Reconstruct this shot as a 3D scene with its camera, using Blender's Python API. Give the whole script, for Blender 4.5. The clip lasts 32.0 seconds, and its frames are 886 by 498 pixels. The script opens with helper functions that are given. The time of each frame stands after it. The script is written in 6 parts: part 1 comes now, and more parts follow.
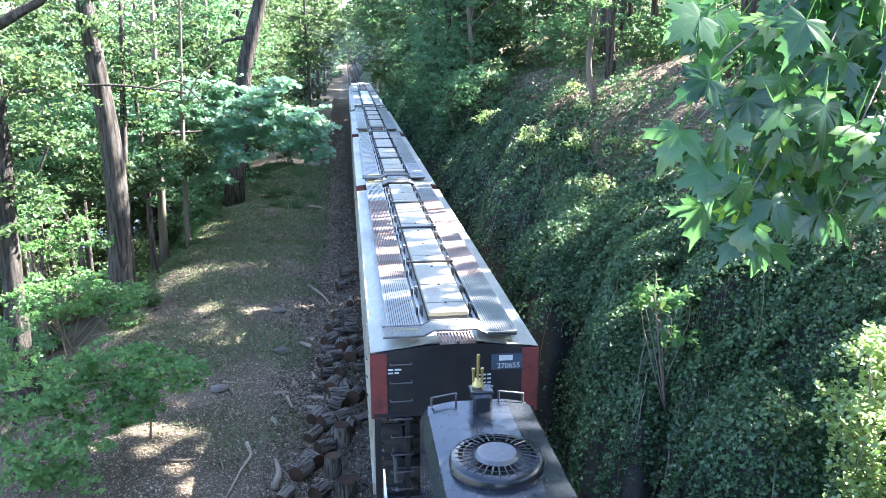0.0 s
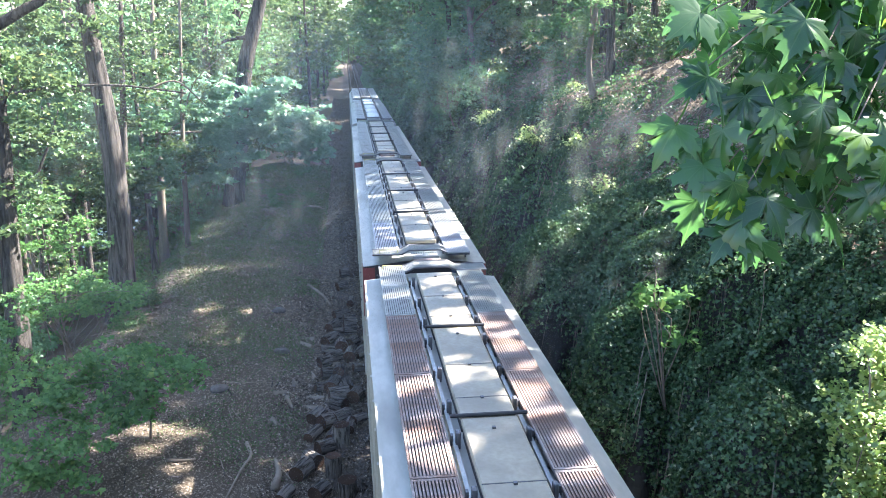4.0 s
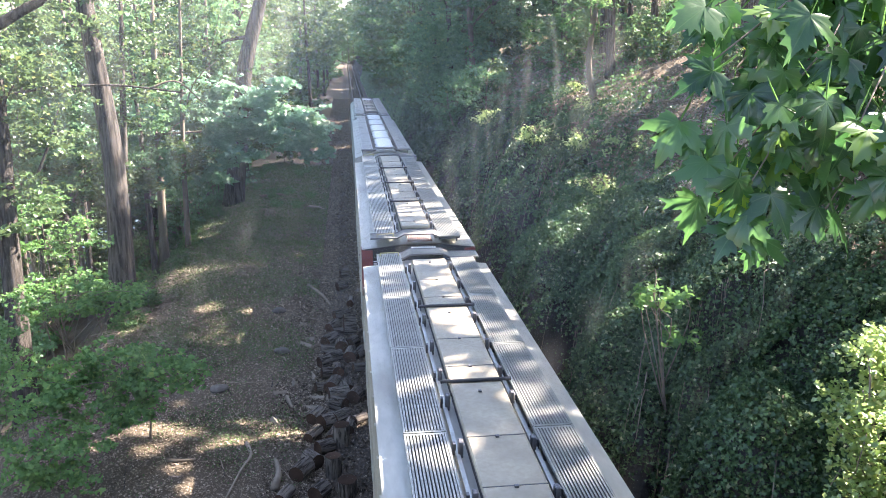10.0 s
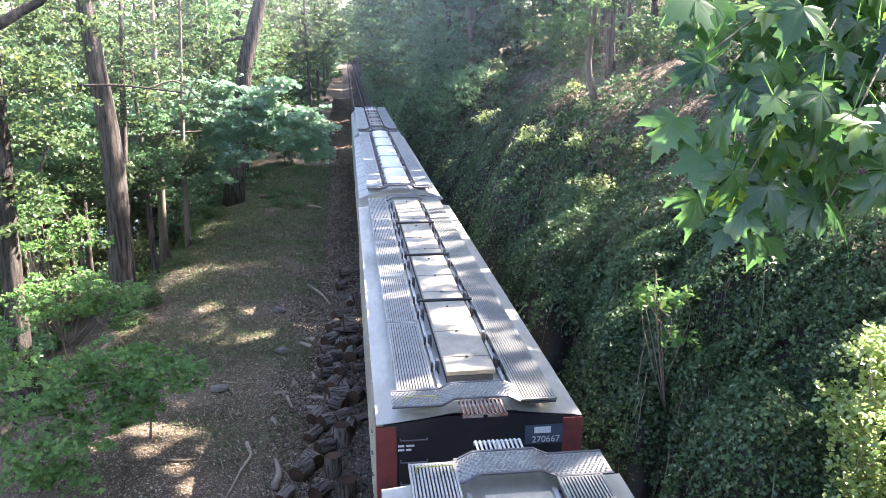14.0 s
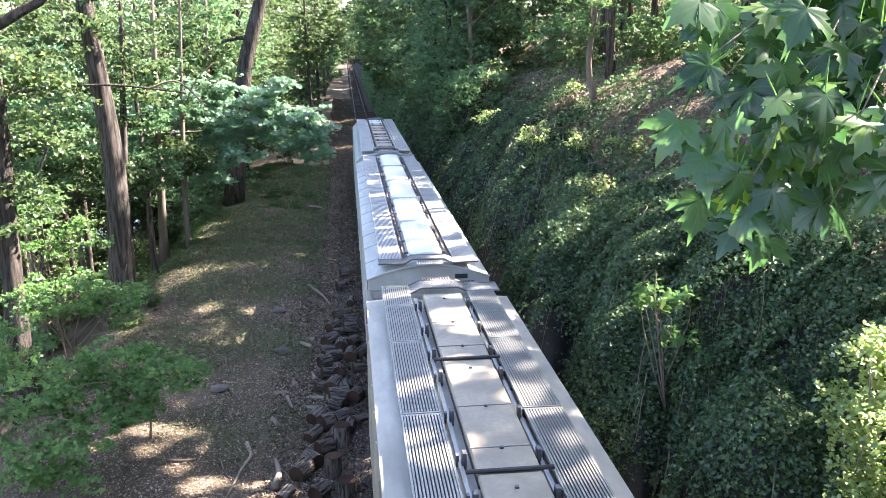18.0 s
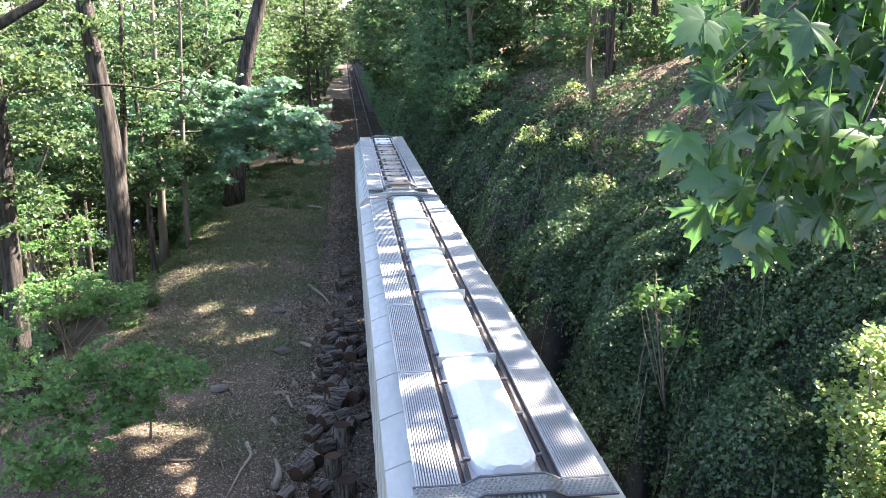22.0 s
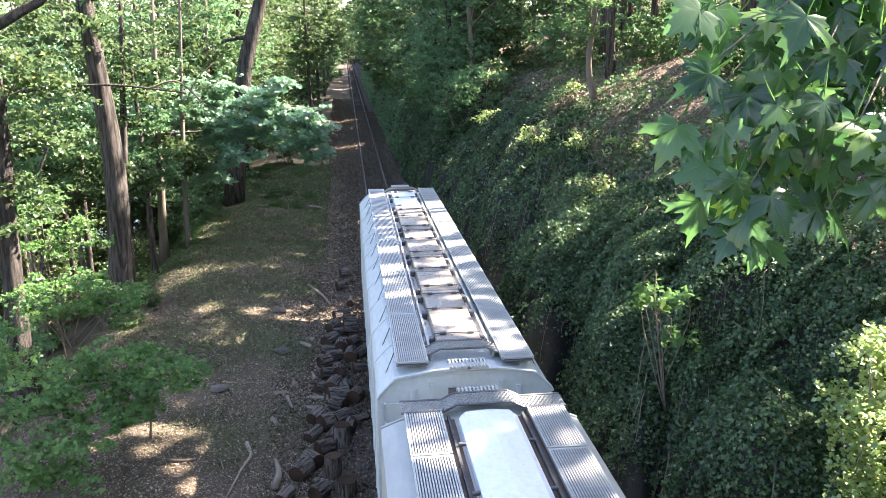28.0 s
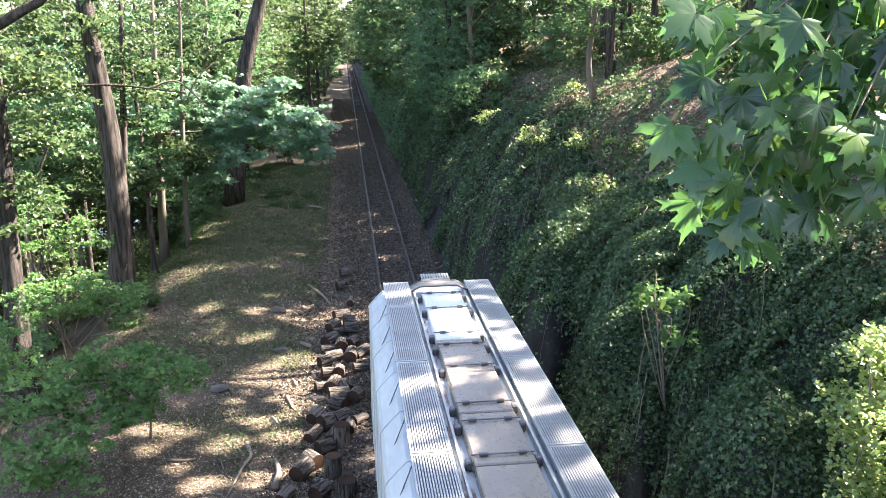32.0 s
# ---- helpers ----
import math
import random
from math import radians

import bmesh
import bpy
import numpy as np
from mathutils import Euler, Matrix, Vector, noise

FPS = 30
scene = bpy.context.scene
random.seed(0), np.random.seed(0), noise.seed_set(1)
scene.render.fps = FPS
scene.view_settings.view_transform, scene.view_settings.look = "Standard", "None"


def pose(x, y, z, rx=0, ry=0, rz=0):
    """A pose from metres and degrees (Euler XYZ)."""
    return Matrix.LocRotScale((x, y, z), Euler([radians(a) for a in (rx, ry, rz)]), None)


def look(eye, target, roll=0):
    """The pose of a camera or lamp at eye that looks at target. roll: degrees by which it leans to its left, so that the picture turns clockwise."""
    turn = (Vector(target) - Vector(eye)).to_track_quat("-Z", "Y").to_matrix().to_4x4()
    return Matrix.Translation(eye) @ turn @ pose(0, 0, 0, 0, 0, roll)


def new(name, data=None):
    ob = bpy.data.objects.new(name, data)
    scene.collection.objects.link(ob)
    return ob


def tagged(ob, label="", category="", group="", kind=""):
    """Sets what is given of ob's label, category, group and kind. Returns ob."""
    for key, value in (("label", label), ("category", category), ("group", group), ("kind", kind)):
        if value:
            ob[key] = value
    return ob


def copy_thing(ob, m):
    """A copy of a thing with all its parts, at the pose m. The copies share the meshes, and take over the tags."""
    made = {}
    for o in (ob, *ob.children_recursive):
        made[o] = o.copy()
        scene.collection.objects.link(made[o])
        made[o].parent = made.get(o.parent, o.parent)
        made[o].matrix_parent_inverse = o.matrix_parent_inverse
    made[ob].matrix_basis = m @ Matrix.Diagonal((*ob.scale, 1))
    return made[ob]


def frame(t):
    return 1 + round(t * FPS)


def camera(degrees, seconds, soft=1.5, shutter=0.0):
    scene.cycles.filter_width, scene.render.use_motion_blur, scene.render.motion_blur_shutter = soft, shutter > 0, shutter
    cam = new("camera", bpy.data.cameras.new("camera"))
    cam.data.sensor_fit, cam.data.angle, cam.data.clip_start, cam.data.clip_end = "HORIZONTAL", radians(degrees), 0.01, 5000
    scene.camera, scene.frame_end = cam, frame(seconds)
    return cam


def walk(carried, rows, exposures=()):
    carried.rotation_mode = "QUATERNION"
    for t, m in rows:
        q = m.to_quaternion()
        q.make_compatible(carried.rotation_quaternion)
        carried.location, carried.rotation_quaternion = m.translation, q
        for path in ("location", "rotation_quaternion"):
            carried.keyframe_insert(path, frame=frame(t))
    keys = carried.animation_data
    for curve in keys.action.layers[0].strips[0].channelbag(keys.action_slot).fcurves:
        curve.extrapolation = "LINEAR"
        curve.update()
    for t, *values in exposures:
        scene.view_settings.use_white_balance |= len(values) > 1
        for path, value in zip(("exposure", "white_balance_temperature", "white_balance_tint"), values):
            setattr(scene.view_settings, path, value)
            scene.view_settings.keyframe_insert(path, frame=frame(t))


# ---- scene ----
cam = camera(58.7, 32.0, soft=0.75)
EYE = (0.0, 0.0, 10.15)
walk(cam, [(0.0, pose(*EYE, 75.2, 0, -6.89)), (32.0, pose(*EYE, 75.2, 0, -6.89))],
     exposures=[(0.0, 3.78, 5850, 13), (3.0, 3.37, 5900, 13), (6.0, 3.26, 6450, 19), (11.0, 3.26, 6650, 20), (14.0, 3.42, 6650, 23), (18.0, 3.37, 6650, 22), (22.0, 3.26, 6700, 20), (32.0, 3.26, 6850, 20)])

# ---- light: sun from ahead and to the right of the line ----
SUN_EL, SUN_AHEAD = 45.0, 17.0
SUN_WAY = Vector((math.cos(radians(SUN_EL)) * math.cos(radians(SUN_AHEAD)), math.cos(radians(SUN_EL)) * math.sin(radians(SUN_AHEAD)), math.sin(radians(SUN_EL))))
sun = new("sun", bpy.data.lights.new("sun", "SUN"))
sun.data.energy, sun.data.angle, sun.data.color = 5.0, radians(0.6), (1.0, 0.94, 0.84)
sun.matrix_world = look(SUN_WAY * 60, (0, 0, 0))
world = bpy.data.worlds.new("world")
scene.world = world
world.use_nodes = True
wn = world.node_tree.nodes
sky = wn.new("ShaderNodeTexSky")
sky.sky_type, sky.sun_disc = "NISHITA", False
sky.sun_elevation, sky.sun_rotation = radians(SUN_EL), radians(90 - SUN_AHEAD)
sky.air_density, sky.dust_density = 1.0, 1.5
world.node_tree.links.new(sky.outputs[0], wn["Background"].inputs[0])
wn["Background"].inputs[1].default_value = 0.078

TRACK_X = 1.96
rng = np.random.default_rng(7)


# ---- materials ----
def nodes_of(name):
    m = bpy.data.materials.new(name)
    m.use_nodes = True
    t = m.node_tree
    return m, t.nodes, t.links, t.nodes["Principled BSDF"]


def noise_fac(n, l, coords, scale, detail=4.0, lo=0.35, hi=0.65, rough=0.6):
    tex = n.new("ShaderNodeTexNoise")
    tex.inputs["Scale"].default_value, tex.inputs["Detail"].default_value = scale, detail
    tex.inputs["Roughness"].default_value = rough
    l.new(coords, tex.inputs["Vector"])
    ramp = n.new("ShaderNodeMapRange")
    ramp.inputs[1].default_value, ramp.inputs[2].default_value = lo, hi
    l.new(tex.outputs["Fac"], ramp.inputs[0])
    return ramp.outputs[0], tex.outputs["Fac"]


def mixed(n, l, fac, a, b):
    mx = n.new("ShaderNodeMix")
    mx.data_type = "RGBA"
    for sock, v in ((mx.inputs[0], fac), (mx.inputs[6], a), (mx.inputs[7], b)):
        if isinstance(v, (tuple, list)):
            sock.default_value = (*v, 1.0)
        elif isinstance(v, (int, float)):
            sock.default_value = v
        else:
            l.new(v, sock)
    return mx.outputs[2]


def coords_of(n, l, stretch=(1, 1, 1)):
    tc = n.new("ShaderNodeTexCoord")
    mp = n.new("ShaderNodeMapping")
    mp.inputs["Scale"].default_value = stretch
    l.new(tc.outputs["Object"], mp.inputs["Vector"])
    return mp.outputs[0]


def surface(name, base, dirt, rough=0.6, metal=0.0, fine=12.0, coarse=1.2, bump=0.15, lo=0.45, hi=0.7,
            stretch=(1, 1, 1), rust=None, rust_lo=0.6, spread=0.0, bump_scale=0.01):
    """Base colour with dirt in large patches, grain in small ones, optional rust blooms, and a fine relief."""
    m, n, l, p = nodes_of(name)
    c = coords_of(n, l, stretch)
    f1, _ = noise_fac(n, l, c, coarse, 5, lo, hi)
    f2, raw = noise_fac(n, l, c, fine, 5, 0.3, 0.7)
    col = mixed(n, l, f1, base, dirt)
    dark = tuple(v * 0.72 for v in base)
    col = mixed(n, l, 0.0, col, dark)
    half = n.new("ShaderNodeMath")
    half.operation = "MULTIPLY"
    half.inputs[1].default_value = 0.5
    l.new(f2, half.inputs[0])
    l.new(half.outputs[0], col.node.inputs[0])
    if rust:
        f3, _ = noise_fac(n, l, c, coarse * 1.7 + 0.3, 6, rust_lo, rust_lo + 0.12, 0.7)
        col = mixed(n, l, f3, col, rust)
    if spread:
        info = n.new("ShaderNodeObjectInfo")
        hsv = n.new("ShaderNodeHueSaturation")
        mr = n.new("ShaderNodeMapRange")
        mr.inputs[3].default_value, mr.inputs[4].default_value = 1 - spread, 1 + spread
        l.new(info.outputs["Random"], mr.inputs[0])
        l.new(mr.outputs[0], hsv.inputs["Value"])
        l.new(col, hsv.inputs["Color"])
        col = hsv.outputs[0]
    l.new(col, p.inputs["Base Color"])
    rr = n.new("ShaderNodeMapRange")
    rr.inputs[3].default_value, rr.inputs[4].default_value = max(0.05, rough - 0.12), min(1, rough + 0.12)
    l.new(f2, rr.inputs[0])
    l.new(rr.outputs[0], p.inputs["Roughness"])
    p.inputs["Metallic"].default_value = metal
    p.inputs["Specular IOR Level"].default_value = 0.08 if rough > 0.8 else 0.5
    if bump:
        b = n.new("ShaderNodeBump")
        b.inputs["Strength"].default_value, b.inputs["Distance"].default_value = bump, bump_scale
        l.new(raw, b.inputs["Height"])
        l.new(b.outputs[0], p.inputs["Normal"])
    return m


def leaf_veins(n, l, where, col):
    """Paler veins that fan out from the foot of a lobed leaf."""
    def calc(op, a, b=0.0):
        k = n.new("ShaderNodeMath")
        k.operation = op
        for sock, v in ((k.inputs[0], a), (k.inputs[1], b)):
            if isinstance(v, (int, float)):
                sock.default_value = v
            else:
                l.new(v, sock)
        return k.outputs[0]
    sep = n.new("ShaderNodeSeparateXYZ")
    l.new(where, sep.inputs[0])
    x, y = sep.outputs[0], sep.outputs[1]
    off = calc("PINGPONG", calc("ARCTAN2", x, y), 0.39)
    far = calc("SQRT", calc("ADD", calc("MULTIPLY", x, x), calc("MULTIPLY", y, y)))
    main = calc("LESS_THAN", calc("MULTIPLY", off, far), 0.009)
    side = calc("LESS_THAN", calc("PINGPONG", calc("SUBTRACT", calc("MULTIPLY", far, 1.0), calc("MULTIPLY", off, 0.45)), 0.05), 0.004)
    vein = calc("MAXIMUM", main, calc("MULTIPLY", side, 0.45))
    return mixed(n, l, calc("MULTIPLY", vein, 0.3), col, (0.08, 0.17, 0.05))


def leaf_material(name, dark, light, odd, through_light=0.35, gloss=0.06, odd_share=0.06, veined=False, rough=0.38):
    """Thin leaves: diffuse, light shining through, a little gloss; each leaf differs a little."""
    m, n, l, p = nodes_of(name)
    out = [k for k in n if k.type == "OUTPUT_MATERIAL"][0]
    n.remove(p)
    geo = n.new("ShaderNodeNewGeometry")
    ramp = n.new("ShaderNodeValToRGB")
    e = ramp.color_ramp.elements
    e[0].position, e[0].color = 0.0, (*dark, 1)
    e[1].position, e[1].color = 1.0 - odd_share, (*light, 1)
    o = e.new(1.0)
    o.color = (*odd, 1)
    l.new(n.new("ShaderNodeObjectInfo").outputs["Random"] if veined else geo.outputs["Random Per Island"], ramp.inputs[0])
    tc = n.new("ShaderNodeTexCoord")
    f, _ = noise_fac(n, l, tc.outputs["Object"], 0.35, 3, 0.3, 0.7)
    col = mixed(n, l, f, ramp.outputs[0], tuple(v * 0.75 for v in light))
    col.node.inputs[0].default_value = 0.3
    half = n.new("ShaderNodeMath")
    half.operation, half.inputs[1].default_value = "MULTIPLY", 0.45
    l.new(f, half.inputs[0])
    l.new(half.outputs[0], col.node.inputs[0])
    if veined:
        col = leaf_veins(n, l, tc.outputs["Object"], col)
    d, t, g = n.new("ShaderNodeBsdfDiffuse"), n.new("ShaderNodeBsdfTranslucent"), n.new("ShaderNodeBsdfGlossy")
    g.inputs["Roughness"].default_value = rough
    bright = n.new("ShaderNodeHueSaturation")
    bright.inputs["Value"].default_value, bright.inputs["Hue"].default_value = 1.95, 0.48
    l.new(col, bright.inputs["Color"])
    l.new(col, d.inputs["Color"])
    l.new(bright.outputs[0], t.inputs["Color"])
    m1, m2 = n.new("ShaderNodeMixShader"), n.new("ShaderNodeMixShader")
    m1.inputs[0].default_value, m2.inputs[0].default_value = through_light, gloss
    l.new(d.outputs[0], m1.inputs[1]), l.new(t.outputs[0], m1.inputs[2])
    l.new(m1.outputs[0], m2.inputs[1]), l.new(g.outputs[0], m2.inputs[2])
    l.new(m2.outputs[0], out.inputs["Surface"])
    return m


LEAF_A = leaf_material("woodland_leaf", (0.034, 0.074, 0.03), (0.085, 0.136, 0.052), (0.19, 0.21, 0.065), 0.36, 0.03)
LEAF_B = leaf_material("maple_leaf_far", (0.055, 0.135, 0.055), (0.11, 0.215, 0.1), (0.17, 0.26, 0.08), 0.45, 0.035)
LEAF_M = leaf_material("drooping_maple_leaf", (0.1, 0.21, 0.12), (0.2, 0.34, 0.22), (0.27, 0.38, 0.18), 0.58, 0.06)
LEAF_C = leaf_material("hill_leaf", (0.034, 0.088, 0.034), (0.09, 0.172, 0.066), (0.15, 0.17, 0.04), 0.4, 0.015)
LEAF_H = leaf_material("bank_top_leaf", (0.05, 0.12, 0.06), (0.125, 0.225, 0.11), (0.2, 0.24, 0.08), 0.42, 0.03)
LEAF_S = leaf_material("sapling_leaf", (0.042, 0.115, 0.033), (0.112, 0.225, 0.066), (0.17, 0.25, 0.065), 0.4, 0.02)
IVY = leaf_material("ivy_leaf", (0.0095, 0.033, 0.012), (0.076, 0.142, 0.056), (0.25, 0.28, 0.15), 0.16, 0.034, 0.07, False, 0.32)
BRIGHT = leaf_material("bright_shrub_leaf", (0.1, 0.19, 0.05), (0.25, 0.34, 0.11), (0.48, 0.44, 0.24), 0.4, 0.08)
MAPLE = leaf_material("near_maple_leaf", (0.012, 0.052, 0.017), (0.05, 0.145, 0.036), (0.17, 0.29, 0.03), 0.58, 0.05, 0.1, True, 0.27)
LITTER = leaf_material("dead_leaf", (0.055, 0.046, 0.035), (0.3, 0.245, 0.18), (0.46, 0.39, 0.3), 0.1, 0.01, 0.12)
CHIPS = leaf_material("bark_and_gravel_chip", (0.045, 0.038, 0.03), (0.22, 0.18, 0.138), (0.42, 0.36, 0.28), 0.0, 0.0, 0.08)
GROUNDLEAF = leaf_material("ground_cover_leaf", (0.05, 0.09, 0.035), (0.115, 0.16, 0.07), (0.2, 0.18, 0.08), 0.2, 0.015)
SOIL = surface("leaf_litter_soil", (0.1, 0.08, 0.058), (0.18, 0.145, 0.105), 0.95, 0, 30, 0.5, 0.8, 0.35, 0.65, bump_scale=0.05)
BALLAST = surface("ballast_bed", (0.085, 0.075, 0.065), (0.14, 0.115, 0.09), 0.95, 0, 22, 0.6, 0.9, 0.35, 0.7, bump_scale=0.06)
STONE = surface("stone", (0.13, 0.12, 0.105), (0.08, 0.068, 0.058), 0.9, 0, 9, 1.5, 0.4, spread=0.3)
ROCK = surface("cutting_rock_and_leaf_gap_shade", (0.05, 0.05, 0.046), (0.02, 0.02, 0.017), 0.85, 0, 6, 0.8, 0.9, bump_scale=0.08)
BARK = surface("bark", (0.13, 0.115, 0.1), (0.026, 0.023, 0.02), 0.95, 0, 16, 3.0, 1.0, 0.4, 0.6, (3, 3, 0.35), bump_scale=0.08)
BARK2 = surface("grey_bark", (0.20, 0.17, 0.135), (0.11, 0.09, 0.07), 0.95, 0, 8, 1.0, 0.8, 0.4, 0.7, (3, 3, 0.6), bump_scale=0.03)
CUTWOOD = surface("cut_wood", (0.075, 0.046, 0.032), (0.03, 0.02, 0.015), 0.9, 0, 18, 3.0, 0.3, spread=0.25)
LOGBARK = surface("log_bark", (0.17, 0.148, 0.125), (0.02, 0.016, 0.013), 0.95, 0, 10, 4.5, 1.0, 0.46, 0.58, (0.5, 4, 4), spread=0.25, bump_scale=0.04)
DEADWOOD = surface("weathered_wood", (0.27, 0.225, 0.175), (0.14, 0.11, 0.08), 0.9, 0, 20, 2, 0.5, spread=0.25)
RAIL = surface("rail_steel", (0.06, 0.048, 0.04), (0.1, 0.07, 0.055), 0.7, 0.3, 20, 3, 0.2)
RAILTOP = surface("worn_rail_head", (0.085, 0.07, 0.062), (0.06, 0.05, 0.045), 0.6, 0.3, 20, 2, 0.05)
TIE = surface("timber_sleeper", (0.075, 0.064, 0.053), (0.045, 0.04, 0.035), 0.95, 0, 10, 2, 0.6, stretch=(0.6, 3, 3), spread=0.25)
PLATE = surface("chequer_plate_steel", (0.3, 0.305, 0.28), (0.2, 0.2, 0.19), 0.5, 0.55, 16, 1.5, 0.1, 0.4, 0.7)
WHITE = surface("weathered_white_paint", (0.48, 0.46, 0.38), (0.26, 0.243, 0.195), 0.5, 0, 9, 0.9, 0.05, 0.42, 0.7, (1, 0.35, 1), rust=(0.2, 0.09, 0.045), rust_lo=0.71)
GREYW = surface("pale_grey_paint", (0.52, 0.54, 0.5), (0.34, 0.34, 0.31), 0.5, 0, 9, 0.8, 0.04, 0.42, 0.7, (1, 0.35, 1), rust=(0.3, 0.2, 0.1), rust_lo=0.74)
BLUEW = surface("bluish_white_paint", (0.58, 0.63, 0.62), (0.45, 0.48, 0.46), 0.45, 0, 9, 0.6, 0.04, 0.5, 0.8, (1, 0.35, 1), rust=(0.25, 0.11, 0.05), rust_lo=0.67)
HATCHP = surface("dusty_hatch_paint", (0.38, 0.335, 0.245), (0.25, 0.22, 0.165), 0.42, 0.1, 14, 1.3, 0.05, 0.4, 0.65)
HATCHB = surface("brown_dust_hatch", (0.33, 0.28, 0.22), (0.23, 0.19, 0.15), 0.33, 0.2, 14, 1.0, 0.05, 0.4, 0.7)
TROUGH = surface("white_hatch_cover", (0.82, 0.84, 0.84), (0.74, 0.76, 0.75), 0.35, 0, 10, 0.6, 0.02, 0.5, 0.8)
GALV = surface("galvanised_steel", (0.33, 0.335, 0.3), (0.23, 0.23, 0.21), 0.42, 0.65, 16, 1.5, 0.05, 0.4, 0.7)
GALVW = surface("painted_galvanised_steel", (0.46, 0.475, 0.45), (0.35, 0.36, 0.345), 0.45, 0.4, 16, 1.5, 0.05, 0.4, 0.7)
RUSTY = surface("rusted_galvanised_steel", (0.36, 0.31, 0.285), (0.22, 0.12, 0.075), 0.7, 0.25, 18, 1.6, 0.2, 0.35, 0.6)
RUSTSTEP = surface("flaking_rusty_grating", (0.36, 0.3, 0.27), (0.22, 0.095, 0.055), 0.7, 0.2, 18, 2.5, 0.2, 0.38, 0.55)
OLDSTEP = surface("dull_rusted_grating", (0.13, 0.09, 0.07), (0.085, 0.055, 0.042), 0.75, 0.2, 18, 2, 0.2)
RUSTPATCH = surface("white_paint_with_rust_patches", (0.55, 0.58, 0.57), (0.4, 0.4, 0.38), 0.55, 0, 9, 1.2, 0.1, 0.45, 0.7, (1, 0.5, 1), rust=(0.2, 0.085, 0.05), rust_lo=0.47)
WORNGALV = surface("galvanised_steel_with_rusty_edges", (0.42, 0.42, 0.425), (0.26, 0.14, 0.085), 0.5, 0.45, 16, 1.7, 0.1, 0.56, 0.7)
# dark and grey fills that put the shade of gaps into the colour
SHADE_DARK = surface("dark_gap_shade", (0.07, 0.07, 0.072), (0.11, 0.10, 0.09), 0.75, 0.1, 10, 1.5, 0.1)
SHADE_GREY = surface("grey_gap_shade", (0.17, 0.17, 0.172), (0.12, 0.115, 0.11), 0.7, 0.2, 10, 1.5, 0.1)
BLACK = surface("grimy_black_paint", (0.022, 0.023, 0.027), (0.045, 0.042, 0.04), 0.45, 0, 8, 1, 0.08)
RED = surface("faded_red_paint", (0.21, 0.05, 0.045), (0.07, 0.032, 0.03), 0.55, 0, 10, 2.2, 0.08, 0.5, 0.66)
NAVY = surface("dark_blue_panel", (0.07, 0.10, 0.15), (0.05, 0.065, 0.09), 0.5, 0, 10, 1.5, 0.05)
ENGINE = surface("locomotive_black_paint", (0.03, 0.034, 0.042), (0.05, 0.054, 0.06), 0.2, 0.25, 8, 1.2, 0.05)
STEEL = surface("dull_steel", (0.16, 0.16, 0.17), (0.10, 0.09, 0.085), 0.5, 0.5, 14, 2, 0.1)
BRASS = surface("brass", (0.5, 0.4, 0.16), (0.3, 0.24, 0.12), 0.4, 0.8, 14, 3, 0.05)
LETTER = surface("white_lettering", (0.72, 0.74, 0.76), (0.6, 0.62, 0.64), 0.6, 0, 20, 3, 0.0)
LETTERD = surface("dark_lettering", (0.03, 0.03, 0.035), (0.05, 0.05, 0.05), 0.6, 0, 20, 3, 0.0)
CONCRETE = surface("weathered_concrete", (0.36, 0.34, 0.31), (0.22, 0.21, 0.19), 0.9, 0, 14, 0.6, 0.3)
YELLOW = surface("yellow_edge_paint", (0.45, 0.42, 0.16), (0.33, 0.31, 0.14), 0.6, 0, 14, 2, 0.05)


def water_material():
    m, n, l, p = nodes_of("river_water")
    p.inputs["Base Color"].default_value = (0.10, 0.12, 0.09, 1)
    p.inputs["Roughness"].default_value = 0.06
    c = coords_of(n, l)
    _, raw = noise_fac(n, l, c, 1.3, 4)
    b = n.new("ShaderNodeBump")
    b.inputs["Strength"].default_value, b.inputs["Distance"].default_value = 0.25, 0.05
    l.new(raw, b.inputs["Height"])
    l.new(b.outputs[0], p.inputs["Normal"])
    return m


WATER = water_material()


